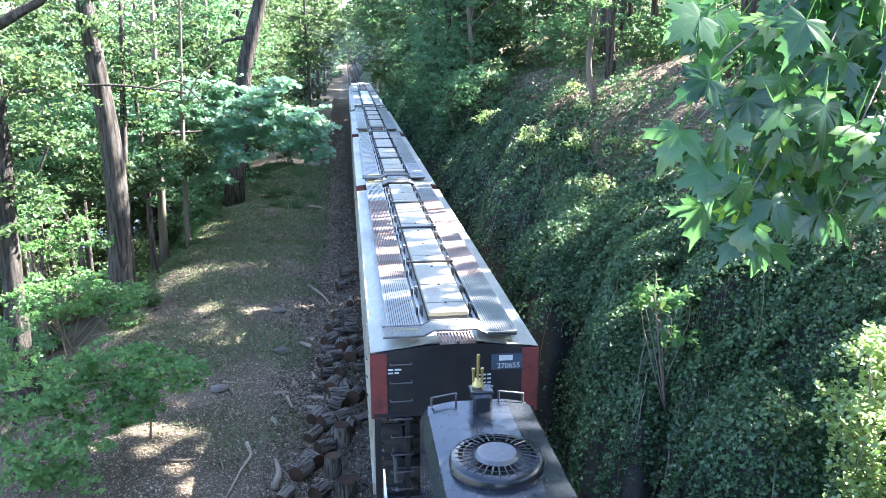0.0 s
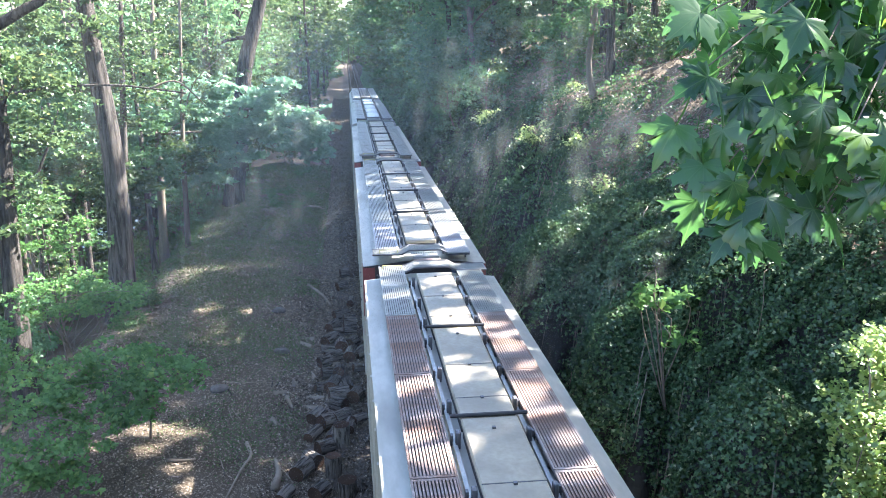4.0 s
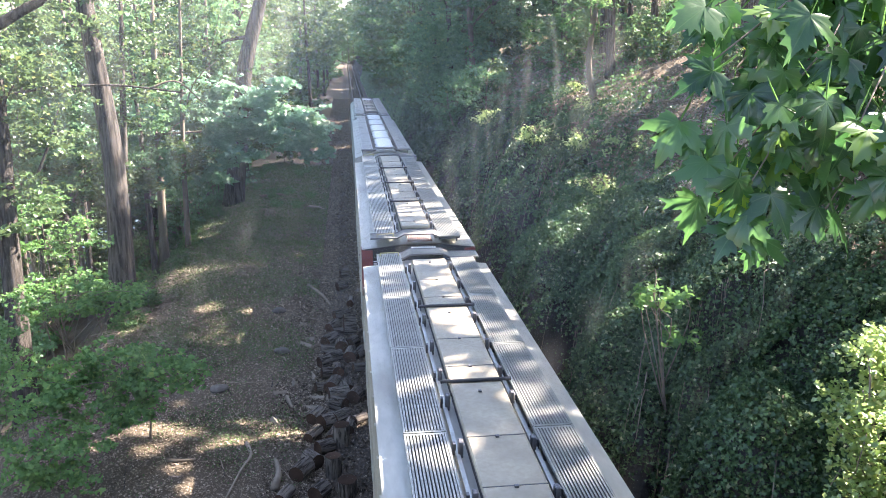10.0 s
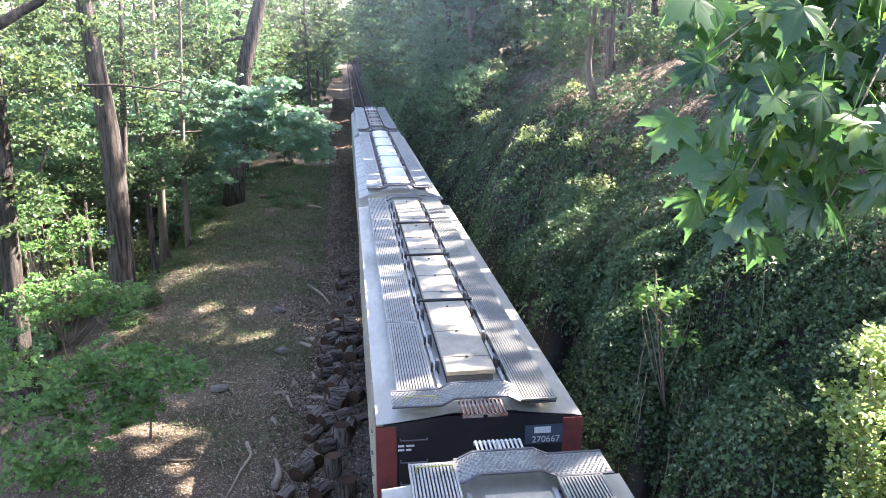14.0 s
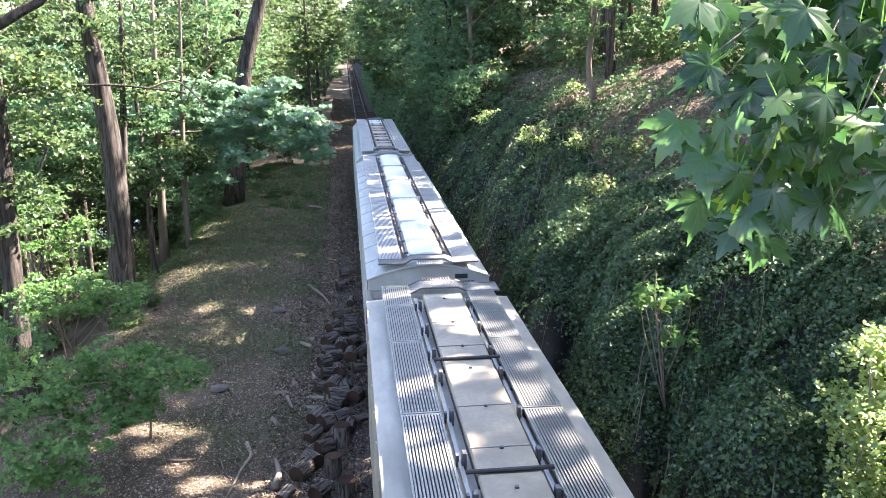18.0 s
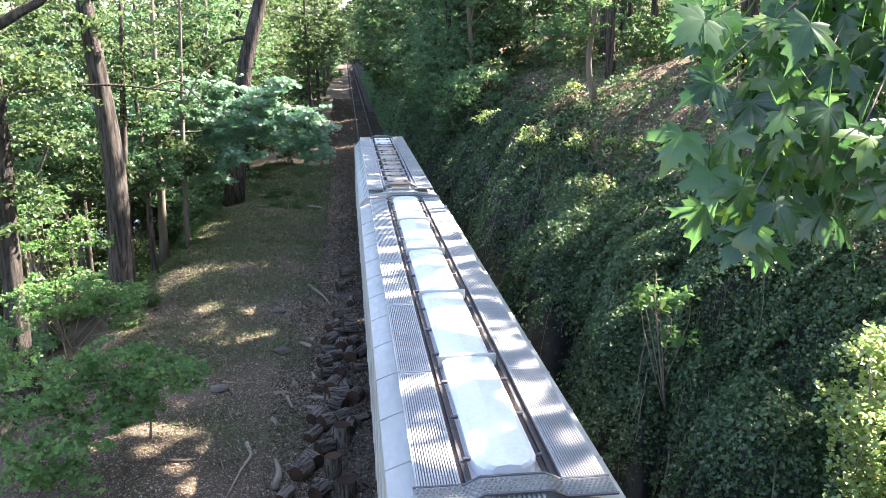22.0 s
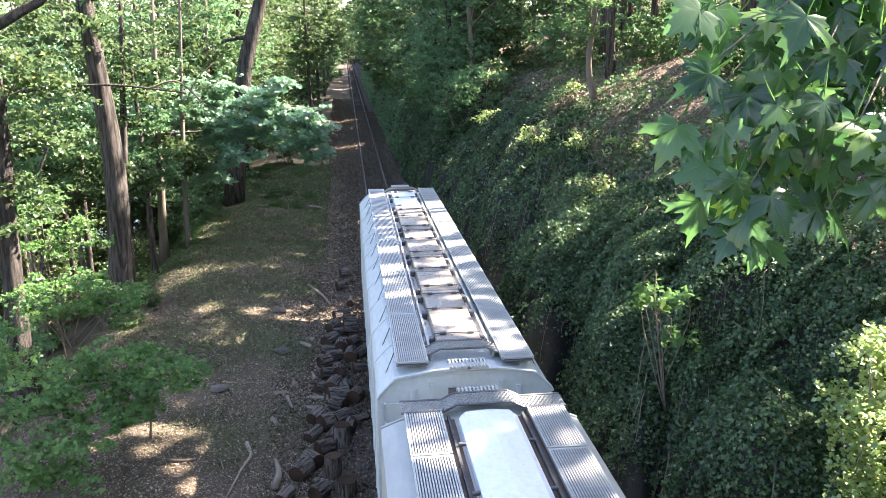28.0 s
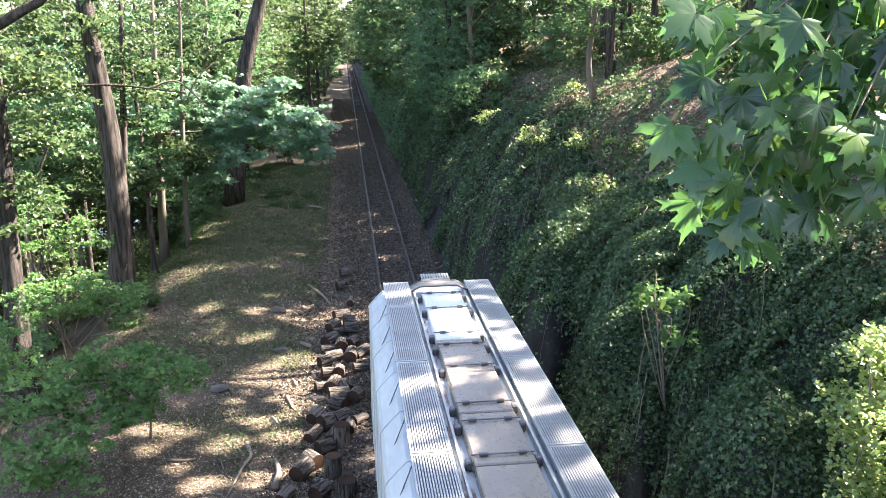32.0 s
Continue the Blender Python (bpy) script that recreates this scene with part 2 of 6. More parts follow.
def smoke_material():
    """Thin exhaust smoke: mostly clear, scattering a little light, thicker in wisps and fading out at its borders."""
    m, n, l, p = nodes_of("thin_exhaust_smoke")
    out = [k for k in n if k.type == "OUTPUT_MATERIAL"][0]
    n.remove(p)
    tc = n.new("ShaderNodeTexCoord")
    f, _ = noise_fac(n, l, tc.outputs["Object"], 0.16, 3, 0.3, 0.75)
    sep = n.new("ShaderNodeSeparateXYZ")
    l.new(tc.outputs["Generated"], sep.inputs[0])
    last = f
    for axis in (0, 2):
        away = n.new("ShaderNodeMath")
        away.operation, away.inputs[1].default_value = "SUBTRACT", 0.5
        l.new(sep.outputs[axis], away.inputs[0])
        size = n.new("ShaderNodeMath")
        size.operation = "ABSOLUTE"
        l.new(away.outputs[0], size.inputs[0])
        edge = n.new("ShaderNodeMapRange")
        edge.interpolation_type = "SMOOTHSTEP"
        edge.inputs[1].default_value, edge.inputs[2].default_value = 0.5, 0.12
        l.new(size.outputs[0], edge.inputs[0])
        mul = n.new("ShaderNodeMath")
        mul.operation = "MULTIPLY"
        l.new(last, mul.inputs[0])
        l.new(edge.outputs[0], mul.inputs[1])
        last = mul.outputs[0]
    thin = n.new("ShaderNodeMath")
    thin.operation, thin.inputs[1].default_value = "MULTIPLY", SMOKE_DENSITY
    l.new(last, thin.inputs[0])
    d, t, c = n.new("ShaderNodeBsdfDiffuse"), n.new("ShaderNodeBsdfTranslucent"), n.new("ShaderNodeBsdfTransparent")
    for k in (d, t):
        k.inputs["Color"].default_value = (0.82, 0.86, 0.9, 1)
    m1, m2 = n.new("ShaderNodeMixShader"), n.new("ShaderNodeMixShader")
    m1.inputs[0].default_value = 0.5
    l.new(d.outputs[0], m1.inputs[1]), l.new(t.outputs[0], m1.inputs[2])
    l.new(thin.outputs[0], m2.inputs[0]), l.new(c.outputs[0], m2.inputs[1]), l.new(m1.outputs[0], m2.inputs[2])
    l.new(m2.outputs[0], out.inputs["Surface"])
    return m


SMOKE_DENSITY = 0.06
SMOKE = smoke_material()


# ---- mesh helpers ----
def link_mesh(name, verts, faces, material, parent=None, smooth=False, label=""):
    me = bpy.data.meshes.new(name)
    me.from_pydata([tuple(v) for v in verts], [], [tuple(f) for f in faces])
    me.materials.append(material)
    if smooth:
        me.polygons.foreach_set("use_smooth", np.ones(len(me.polygons), bool))
    ob = new(name, me)
    if parent:
        ob.parent = parent
    if label:
        ob["label"] = label
    return ob


def fast_mesh(name, verts, loops, per_face, material):
    """A mesh of equal-sided faces straight from arrays."""
    me = bpy.data.meshes.new(name)
    nf = len(loops) // per_face
    me.vertices.add(len(verts))
    me.vertices.foreach_set("co", np.asarray(verts, np.float32).ravel())
    me.loops.add(len(loops))
    me.loops.foreach_set("vertex_index", np.asarray(loops, np.int32))
    me.polygons.add(nf)
    me.polygons.foreach_set("loop_start", np.arange(nf, dtype=np.int32) * per_face)
    me.update(calc_edges=True)
    me.materials.append(material)
    return me


def part(name, bm, material, parent=None, label="", smooth=False):
    me = bpy.data.meshes.new(name)
    bm.normal_update()
    bm.to_mesh(me)
    bm.free()
    me.materials.append(material)
    if smooth:
        me.polygons.foreach_set("use_smooth", np.ones(len(me.polygons), bool))
    ob = new(name, me)
    if parent:
        ob.parent = parent
    if label:
        ob["label"] = label
    return ob


def box(bm, x0, x1, y0, y1, z0, z1, bevel=0.0):
    r = bmesh.ops.create_cube(bm, size=1.0)["verts"]
    for v in r:
        v.co = Vector(((x0 + x1) / 2 + v.co.x * (x1 - x0), (y0 + y1) / 2 + v.co.y * (y1 - y0), (z0 + z1) / 2 + v.co.z * (z1 - z0)))
    if bevel:
        es = list({e for v in r for e in v.link_edges})
        bmesh.ops.bevel(bm, geom=es, offset=bevel, segments=1, affect="EDGES")


def rod(bm, a, b, r0, r1=None, sides=8):
    a, b = Vector(a), Vector(b)
    r1 = r0 if r1 is None else r1
    m = Matrix.Translation((a + b) / 2) @ (b - a).to_track_quat("Z", "Y").to_matrix().to_4x4()
    bmesh.ops.create_cone(bm, cap_ends=True, segments=sides, radius1=r0, radius2=r1, depth=(b - a).length, matrix=m)


SLABS = {}


def slab(name, x0, x1, y0, y1, z0, z1, material, parent, bevel=0.0, label=""):
    """A small block as a part of its own; alike blocks share one mesh."""
    key = (round(x1 - x0, 3), round(y1 - y0, 3), round(z1 - z0, 3), material.name, bevel)
    if key not in SLABS:
        bm = bmesh.new()
        box(bm, -key[0] / 2, key[0] / 2, -key[1] / 2, key[1] / 2, -key[2] / 2, key[2] / 2, bevel)
        me = bpy.data.meshes.new(name)
        bm.to_mesh(me)
        bm.free()
        me.materials.append(material)
        SLABS[key] = me
    ob = new(name, SLABS[key])
    ob.location = ((x0 + x1) / 2, (y0 + y1) / 2, (z0 + z1) / 2)
    ob.parent = parent
    if label:
        ob["label"] = label
    return ob


def bar(name, a, b, r, material, parent, sides=6):
    bm = bmesh.new()
    rod(bm, a, b, r, sides=sides)
    return part(name, bm, material, parent)


def tube(points, radii, sides=10, knob=0.0, seed=0):
    """Vertices and faces of a tapering limb through points."""
    pts = [Vector(p) for p in points]
    rr = random.Random(seed)
    vs, fs = [], []
    q = old = None
    for i, p in enumerate(pts):
        d = (pts[min(i + 1, len(pts) - 1)] - pts[max(i - 1, 0)]).normalized()
        q = d.to_track_quat("Z", "Y") if q is None else old.rotation_difference(d) @ q
        old = d
        for k in range(sides):
            a = 2 * math.pi * k / sides
            r = radii[i] * (1 + rr.uniform(-knob, knob))
            vs.append(p + q @ Vector((r * math.cos(a), r * math.sin(a), 0)))
    for i in range(len(pts) - 1):
        for k in range(sides):
            a, b = i * sides + k, i * sides + (k + 1) % sides
            fs.append((a, b, b + sides, a + sides))
    fs.append(tuple(range(sides - 1, -1, -1)))
    fs.append(tuple((len(pts) - 1) * sides + k for k in range(sides)))
    return vs, fs


def smooth_points(ctrl, n):
    """Points on a soft curve through the control points."""
    c = np.array(ctrl, float)
    t = np.linspace(0, len(c) - 1, n)
    out = []
    for u in t:
        i = min(int(u), len(c) - 2)
        f = u - i
        p0, p1, p2, p3 = c[max(i - 1, 0)], c[i], c[i + 1], c[min(i + 2, len(c) - 1)]
        out.append(0.5 * (2 * p1 + (p2 - p0) * f + (2 * p0 - 5 * p1 + 4 * p2 - p3) * f * f + (3 * p1 - p0 - 3 * p2 + p3) * f ** 3))
    return out


def leaf_mesh(name, centres, size, material, flat=0.6, spread=0.35, seed=1, normals=None, lobed=False):
    """Many small folded leaves, each an island of its own. flat: how far they lie level (1) or any way (0)."""
    g = np.random.default_rng(seed)
    c = np.asarray(centres, float)
    n = len(c)
    nor = g.normal(size=(n, 3)) * (1 - flat)
    nor += flat * (np.array([0.0, 0.0, 1.0]) if normals is None else normals)
    nor /= np.linalg.norm(nor, axis=1)[:, None] + 1e-9
    along = g.normal(size=(n, 3))
    along -= nor * np.sum(along * nor, axis=1)[:, None]
    along /= np.linalg.norm(along, axis=1)[:, None] + 1e-9
    side = np.cross(nor, along)
    s = (np.asarray(size) * (1 + g.uniform(-spread, spread, n)))[:, None]
    tip, root = c + along * s * 0.55 - nor * s * 0.08, c - along * s * 0.5
    mid = c + along * s * 0.02
    l_ = mid + side * s * 0.42 + nor * s * 0.12
    r_ = mid - side * s * 0.42 + nor * s * 0.12
    v = np.stack([root, r_, tip, l_], 1).reshape(-1, 3)
    if lobed:
        s = s * 1.12
        shape = [(-0.45, 0, 0), (-0.05, -0.52, 0.1), (0.14, -0.17, 0.06), (0.6, 0, -0.1), (0.14, 0.17, 0.06), (-0.05, 0.52, 0.1)]
        v = np.stack([c + along * s * a + side * s * b + nor * s * h for a, b, h in shape], 1).reshape(-1, 3)
        loops = (np.arange(n)[:, None] * 6 + np.array([0, 1, 2, 0, 2, 3, 0, 3, 4, 0, 4, 5])).ravel()
        return fast_mesh(name, v, loops, 3, material)
    i = np.arange(n)[:, None] * 4
    loops = (i + np.array([0, 1, 2, 0, 2, 3])).ravel()
    return fast_mesh(name, v, loops, 3, material)


def waves(x, y, k, seed):
    """A cheap smooth field of hills between -1 and 1."""
    g = random.Random(seed)
    out = 0
    for i in range(5):
        a, f, p = g.uniform(0, 6.28), k * g.uniform(0.6, 1.7), g.uniform(0, 6.28)
        out = out + np.sin((x * math.cos(a) + y * math.sin(a)) * f + p)
    return out / 5


def ground_z(x, y):
    """The height of the ground: river and bench on one side, the line in its cutting, the steep bank and hill on the other."""
    x, y = np.asarray(x, float), np.asarray(y, float)
    left = np.interp(x, [-400, -150, -95, -85, -75, -28, -20, -15, -12, -9.6, -8.4, -6, -3.5, -1.8, -0.9],
                     [40, 12, 0.5, -5, -8.5, -8.5, -6.4, -4.6, -3.2, -1.4, -0.35, 0.0, -0.1, -0.32, -0.4])
    wob = 0.35 * np.sin(0.31 * y + 0.6) + 0.25 * np.sin(0.83 * y) + 0.15 * np.sin(2.1 * y + 2)
    xr = x - np.clip(wob, -0.5, 0.7) * np.clip((x - 4.3) / 1.0, 0, 1)
    # buttresses (+) and gullies (-) that run slantwise down the cutting
    lie = y - 1.7 * (x - 6.0)
    for at, wide, out in ((33.5, 0.7, -0.8), (30.0, 1.3, 0.6), (25.6, 0.75, -1.25), (22.3, 1.1, 0.95), (19.3, 0.6, -0.9), (16.4, 1.2, 0.8), (13.2, 0.5, -0.7), (10.6, 1.2, 0.5), (38.5, 1.0, -0.7), (44.0, 0.9, -0.6)):
        xr = xr + out * np.exp(-((lie - at) / wide) ** 2) * np.clip((x - 4.5) / 0.8, 0, 1) * np.clip((9.5 - x) / 2.5, 0, 1)
    right = np.interp(xr, [4.3, 4.7, 5.3, 6.3, 8, 10, 12, 16, 25, 50, 200, 1000],
                      [-0.4, 0.3, 2.5, 4.0, 5.5, 6.9, 7.9, 9.3, 12.5, 18, 30, 60])
    z = np.where(x < 1.9, left, right)
    rough = np.where(x > 4.6, 0.42, np.where(x < -1.5, 0.13, 0.0))
    z = z + rough * waves(x, y, 1.3, 3) + 0.35 * rough * waves(x, y, 4.2, 5)
    bank = np.clip((x - 4.8) / 1.2, 0, 1) * np.clip((12 - x) / 3, 0, 1)
    z = z + bank * (0.85 * waves(x * 0.35, y, 1.15, 12) + 0.5 * waves(x * 0.3, y, 3.1, 13) + 0.42 * waves(x * 1.7, y * 0.45, 1.9, 14))
    return z + np.where(x > 9, 1, 0) * 0.5 * waves(x, y, 0.3, 9)


# ---- ground, river, line ----
def spaced(stops):
    out = []
    for a, b, step in stops:
        out += list(np.arange(a, b, step))
    return np.array(out + [stops[-1][1]])


gx = spaced([(-1500, -200, 130), (-200, -40, 10), (-40, -14, 1.2), (-14, -1, 0.3), (-1, 4.2, 0.5), (4.2, 13, 0.16), (13, 30, 0.8), (30, 200, 10), (200, 1500, 130)])
gy = spaced([(-1500, -150, 150), (-150, 0, 6), (0, 60, 0.33), (60, 120, 1.0), (120, 400, 8), (400, 1500, 110)])
GX, GY = np.meshgrid(gx, gy)
GZ = ground_z(GX, GY)
w_, h_ = len(gx), len(gy)
iy, ix = np.meshgrid(np.arange(h_ - 1), np.arange(w_ - 1), indexing="ij")
q0 = (iy * w_ + ix).ravel()
ground = new("ground", fast_mesh("ground", np.stack([GX.ravel(), GY.ravel(), GZ.ravel()], 1),
                                 np.stack([q0, q0 + 1, q0 + 1 + w_, q0 + w_], 1).ravel(), 4, SOIL))
ground.data.polygons.foreach_set("use_smooth", np.ones(len(ground.data.polygons), bool))
# bare rock at the cutting's foot; under the ivy its dark paints leaf-gap shade
ground.data.materials.append(ROCK)
fx = (GX[:-1, :-1] + 0.1).ravel()
ground.data.polygons.foreach_set("material_index", ((fx > 4.25) & (fx < 8.8)).astype(np.int32))
tagged(ground, "brown forest floor of soil and leaf litter beside a railway", "ground", kind="structure")

river = link_mesh("water", [(-100, -400, -6.2), (-16, -400, -6.2), (-16, 600, -6.2), (-100, 600, -6.2)], [(0, 1, 2, 3)], WATER)
tagged(river, "calm shining river seen between tree trunks", "water", kind="structure")


def build_track():
    track = new("railway_track")
    tagged(track, "single railway line with dark sleepers and worn rails", "railway track", kind="structure")
    ys = np.arange(-120, 380, 1.0)
    vs, fs = [], []
    prof = [(-2.75, -0.42), (-1.75, -0.195), (1.75, -0.195), (2.55, -0.42)]
    for i, y in enumerate(ys):
        for k, (x, z) in enumerate(prof):
            vs.append((TRACK_X + x + (0.3 if k in (0, 3) else 0.1) * math.sin(y * 1.9 + k + 2 * math.sin(y * 0.7)), y, z))
        if i:
            for k in range(3):
                a = (i - 1) * 4 + k
                fs.append((a, a + 1, a + 5, a + 4))
    link_mesh("ballast_bed", vs, fs, BALLAST, track, True, "brown-grey ballast")
    for sx in (-1, 1):
        bm = bmesh.new()
        x = TRACK_X + sx * 0.755
        box(bm, x - 0.07, x + 0.07, -120, 380, -0.175, -0.155)
        box(bm, x - 0.01, x + 0.01, -120, 380, -0.155, -0.04)
        rail = part("rail", bm, RAIL, track, "rusty steel rail")
        bm = bmesh.new()
        box(bm, x - 0.036, x + 0.036, -120, 380, -0.04, 0.0, 0.008)
        part("rail_head", bm, RAILTOP, rail, "shiny worn rail head")
    bm = bmesh.new()
    box(bm, -1.3, 1.3, -0.115, 0.115, -0.18, 0.0, 0.012)
    first = part("sleeper", bm, TIE, track)
    first.location = (TRACK_X, 14.0, -0.176)
    rest = bmesh.new()
    g = random.Random(4)
    for i in range(1, 880):
        y = -60 + i * 0.53 if i > 300 else 14 + i * 0.53
        if i <= 300:
            o = new("sleeper", first.data)
            o.parent = track
            o.location = (TRACK_X + g.uniform(-0.05, 0.05), y, -0.176 + g.uniform(-0.012, 0.01))
            o.rotation_euler = (0, 0, g.uniform(-0.02, 0.02))
    for i in list(range(0, 138)) + list(range(440, 820)):
        y = -60 + i * 0.53
        box(rest, TRACK_X - 1.3, TRACK_X + 1.3, y - 0.115, y + 0.115, -0.35, -0.18)
    far = part("distant_sleepers", rest, TIE, track)
    tagged(far, kind="stuff")


build_track()


# ---- the train ----
def sheet(section, y0, y1, closed=False):
    """A bmesh skin: a cross-section of (x, z) points drawn along y."""
    bm = bmesh.new()
    a = [bm.verts.new((x, y0, z)) for x, z in section]
    b = [bm.verts.new((x, y1, z)) for x, z in section]
    n = len(section)
    for i in range(n if closed else n - 1):
        j = (i + 1) % n
        bm.faces.new((a[i], a[j], b[j], b[i]))
    return bm, a, b


def solid(section, y0, y1):
    bm, a, b = sheet(section, y0, y1, True)
    bm.faces.new(list(reversed(a)))
    bm.faces.new(b)
    bmesh.ops.recalc_face_normals(bm, faces=bm.faces[:])
    return bm


def letters(text, size, material, m, parent, name="lettering"):
    cu = bpy.data.curves.new(name, "FONT")
    cu.body, cu.size, cu.align_x, cu.extrude = text, size, "LEFT", 0.002
    tmp = new("letters_source", cu)
    bpy.context.view_layer.update()
    me = bpy.data.meshes.new_from_object(tmp.evaluated_get(bpy.context.evaluated_depsgraph_get()))
    bpy.data.objects.remove(tmp)
    me.materials.clear()
    me.materials.append(material)
    ob = new(name, me)
    ob.parent = parent
    ob.matrix_basis = m
    return ob


def bars(parent, spots, y, material, name="small_lettering"):
    """Unreadable or withheld writing, as plain bars on the end sheet."""
    bm = bmesh.new()
    for x, z, w, h in spots:
        box(bm, x, x + w, y - 0.006, y, z, z + h)
    return part(name, bm, material, parent)


END_FACE = Matrix.Rotation(radians(90), 4, "X")


def running_board(parent, x0, x1, y0, y1, z, material, cuts, ribs=10, under=SHADE_DARK, patches=()):
    """A walkway in panels: each a frame with lengthwise ribs above a sheet coloured as the shade in their gaps."""
    ys = [y0 + (y1 - y0) * c for c in cuts]
    for i in range(len(ys) - 1):
        a, b = ys[i] + 0.012, ys[i + 1] - 0.012
        bm = bmesh.new()
        box(bm, x0, x0 + 0.03, a, b, z - 0.045, z + 0.012)
        box(bm, x1 - 0.03, x1, a, b, z - 0.045, z + 0.012)
        for yy in (a, b - 0.05):
            box(bm, x0 + 0.03, x1 - 0.03, yy, yy + 0.05, z - 0.03, z + 0.004)
        p = part("running_board_panel", bm, patches[i] if i < len(patches) and patches[i] else material, parent)
        pitch = (x1 - x0 - 0.06) / ribs
        for k in range(ribs):
            xx = x0 + 0.03 + pitch * (k + 0.22)
            slab("slat", xx, xx + pitch * 0.6, a + 0.05, b - 0.05, z - 0.02, z + 0.008, patches[i] if i < len(patches) and patches[i] else material, p)
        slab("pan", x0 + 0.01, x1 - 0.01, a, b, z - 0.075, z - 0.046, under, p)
    y = y0 + 0.5
    while y < y1:
        slab("board_bracket", x0 + 0.03, x0 + 0.07, y, y + 0.04, z - 0.42, z - 0.076, STEEL, parent)
        slab("board_bracket", x1 - 0.07, x1 - 0.03, y, y + 0.04, z - 0.34, z - 0.076, STEEL, parent)
        y += 1.0


def crosswalk(parent, y0, y1, z, left, right, material, raise_=0.10, trim=None):
    """The walkway across an end: level wings and a raised middle, of chequer plate with small studs."""
    sec = [(x, v) for x, v in ((left, z), (-0.62, z), (-0.42, z + raise_), (0.42, z + raise_), (0.62, z), (right, z)) if left <= x <= right]
    sec2 = sec + [(x, v - 0.03) for x, v in reversed(sec)]
    bm = solid(sec2, y0, y1)
    nx, ny = int((right - left) / 0.066), max(3, int((y1 - y0) / 0.056))
    for i in range(nx):
        for j in range(ny):
            x = left + 0.04 + i * 0.066 + (0.033 if j % 2 else 0)
            if x > right - 0.03:
                continue
            zz = float(np.interp(x, [s[0] for s in sec], [s[1] for s in sec]))
            y = y0 + 0.035 + j * 0.056
            foot = [bm.verts.new(q) for q in ((x - 0.03, y, zz), (x, y - 0.016, zz), (x + 0.03, y, zz), (x, y + 0.016, zz))]
            peak = bm.verts.new((x, y, zz + 0.026))
            for k in range(4):
                bm.faces.new((foot[k], foot[(k + 1) % 4], peak))
    part("crosswalk", bm, material, parent)
    bm = bmesh.new()
    for yy in (y0 - 0.03, y1):
        for (xa, za), (xb, zb) in zip(sec, sec[1:]):
            rod(bm, (xa, yy + 0.015, za + 0.0), (xb, yy + 0.015, zb + 0.0), 0.022, sides=6)
    part("crosswalk_edge", bm, trim or STEEL, parent)


def end_step(parent, y0, y1, x0, x1, z, material):
    """A small slatted platform hung out past an end."""
    bm = bmesh.new()
    box(bm, x0, x1, y0, y0 + 0.035, z - 0.05, z - 0.004)
    box(bm, x0, x1, y1 - 0.035, y1, z - 0.05, z - 0.004)
    box(bm, (x0 + x1) / 2 - 0.03, (x0 + x1) / 2 + 0.03, y0, y1, z - 0.05, z - 0.01)
    step = part("end_step", bm, material, parent)
    n = 11
    for k in range(n):
        x = x0 + (x1 - x0) * (k + 0.2) / n
        slab("slat", x, x + (x1 - x0) / n * 0.5, y0, y1, z - 0.003, z + 0.014, material, step)


def rung_ladder(parent, x, w, y, z0, z1, n, material, r=0.014):
    for k in range(n):
        z = z0 + (z1 - z0) * k / (n - 1)
        bm = bmesh.new()
        rod(bm, (x, y, z), (x + max(w, 0.02), y, z), r, sides=6)
        rod(bm, (x, y, z), (x, y + 0.09, z), r, sides=6)
        rod(bm, (x + w, y, z), (x + w, y + 0.09, z), r, sides=6)
        part("ladder_rung", bm, material, parent)


WHEELSETS = []


def running_gear(parent, length, material=STEEL):
    """Two bogies with turning wheelsets, the underframe and the couplers."""
    for yc in (1.9, length - 1.9):
        bm = bmesh.new()
        for sx in (-1, 1):
            box(bm, sx * 1.02 - 0.09, sx * 1.02 + 0.09, yc - 1.15, yc + 1.15, 0.36, 0.62, 0.03)
            box(bm, sx * 1.02 - 0.11, sx * 1.02 + 0.11, yc - 0.35, yc + 0.35, 0.28, 0.80, 0.03)
        box(bm, -1.1, 1.1, yc - 0.22, yc + 0.22, 0.45, 0.85, 0.03)
        part("bogie", bm, material, parent, "grimy steel bogie")
        for dy in (-0.88, 0.88):
            bm = bmesh.new()
            rod(bm, (-1.05, 0, 0), (1.05, 0, 0), 0.08, sides=8)
            for sx in (-1, 1):
                rod(bm, (sx * 0.69, 0, 0), (sx * 0.82, 0, 0), 0.46, sides=24)
                rod(bm, (sx * 0.66, 0, 0), (sx * 0.69, 0, 0), 0.49, sides=24)
                rod(bm, (sx * 0.82, 0, 0), (sx * 0.84, 0, 0), 0.30, 0.26, sides=16)
            ws = part("wheelset", bm, RAIL, parent, "rusty steel wheelset with bright treads")
            WHEELSETS.append((ws, yc + dy))
    bm = bmesh.new()
    box(bm, -0.35, 0.35, -0.1, length + 0.1, 0.75, 1.15, 0.03)
    for yy in (0.0, length - 0.25):
        box(bm, -1.5, 1.5, yy, yy + 0.25, 0.85, 1.15, 0.02)
    part("underframe", bm, BLACK, parent)
    for a, b in ((-0.1, -0.72), (length + 0.1, length + 0.72)):
        bm = bmesh.new()
        box(bm, -0.13, 0.13, min(a, b), max(a, b), 0.78, 1.02, 0.03)
        part("coupler", bm, RAIL, parent, "rusty knuckle coupler")


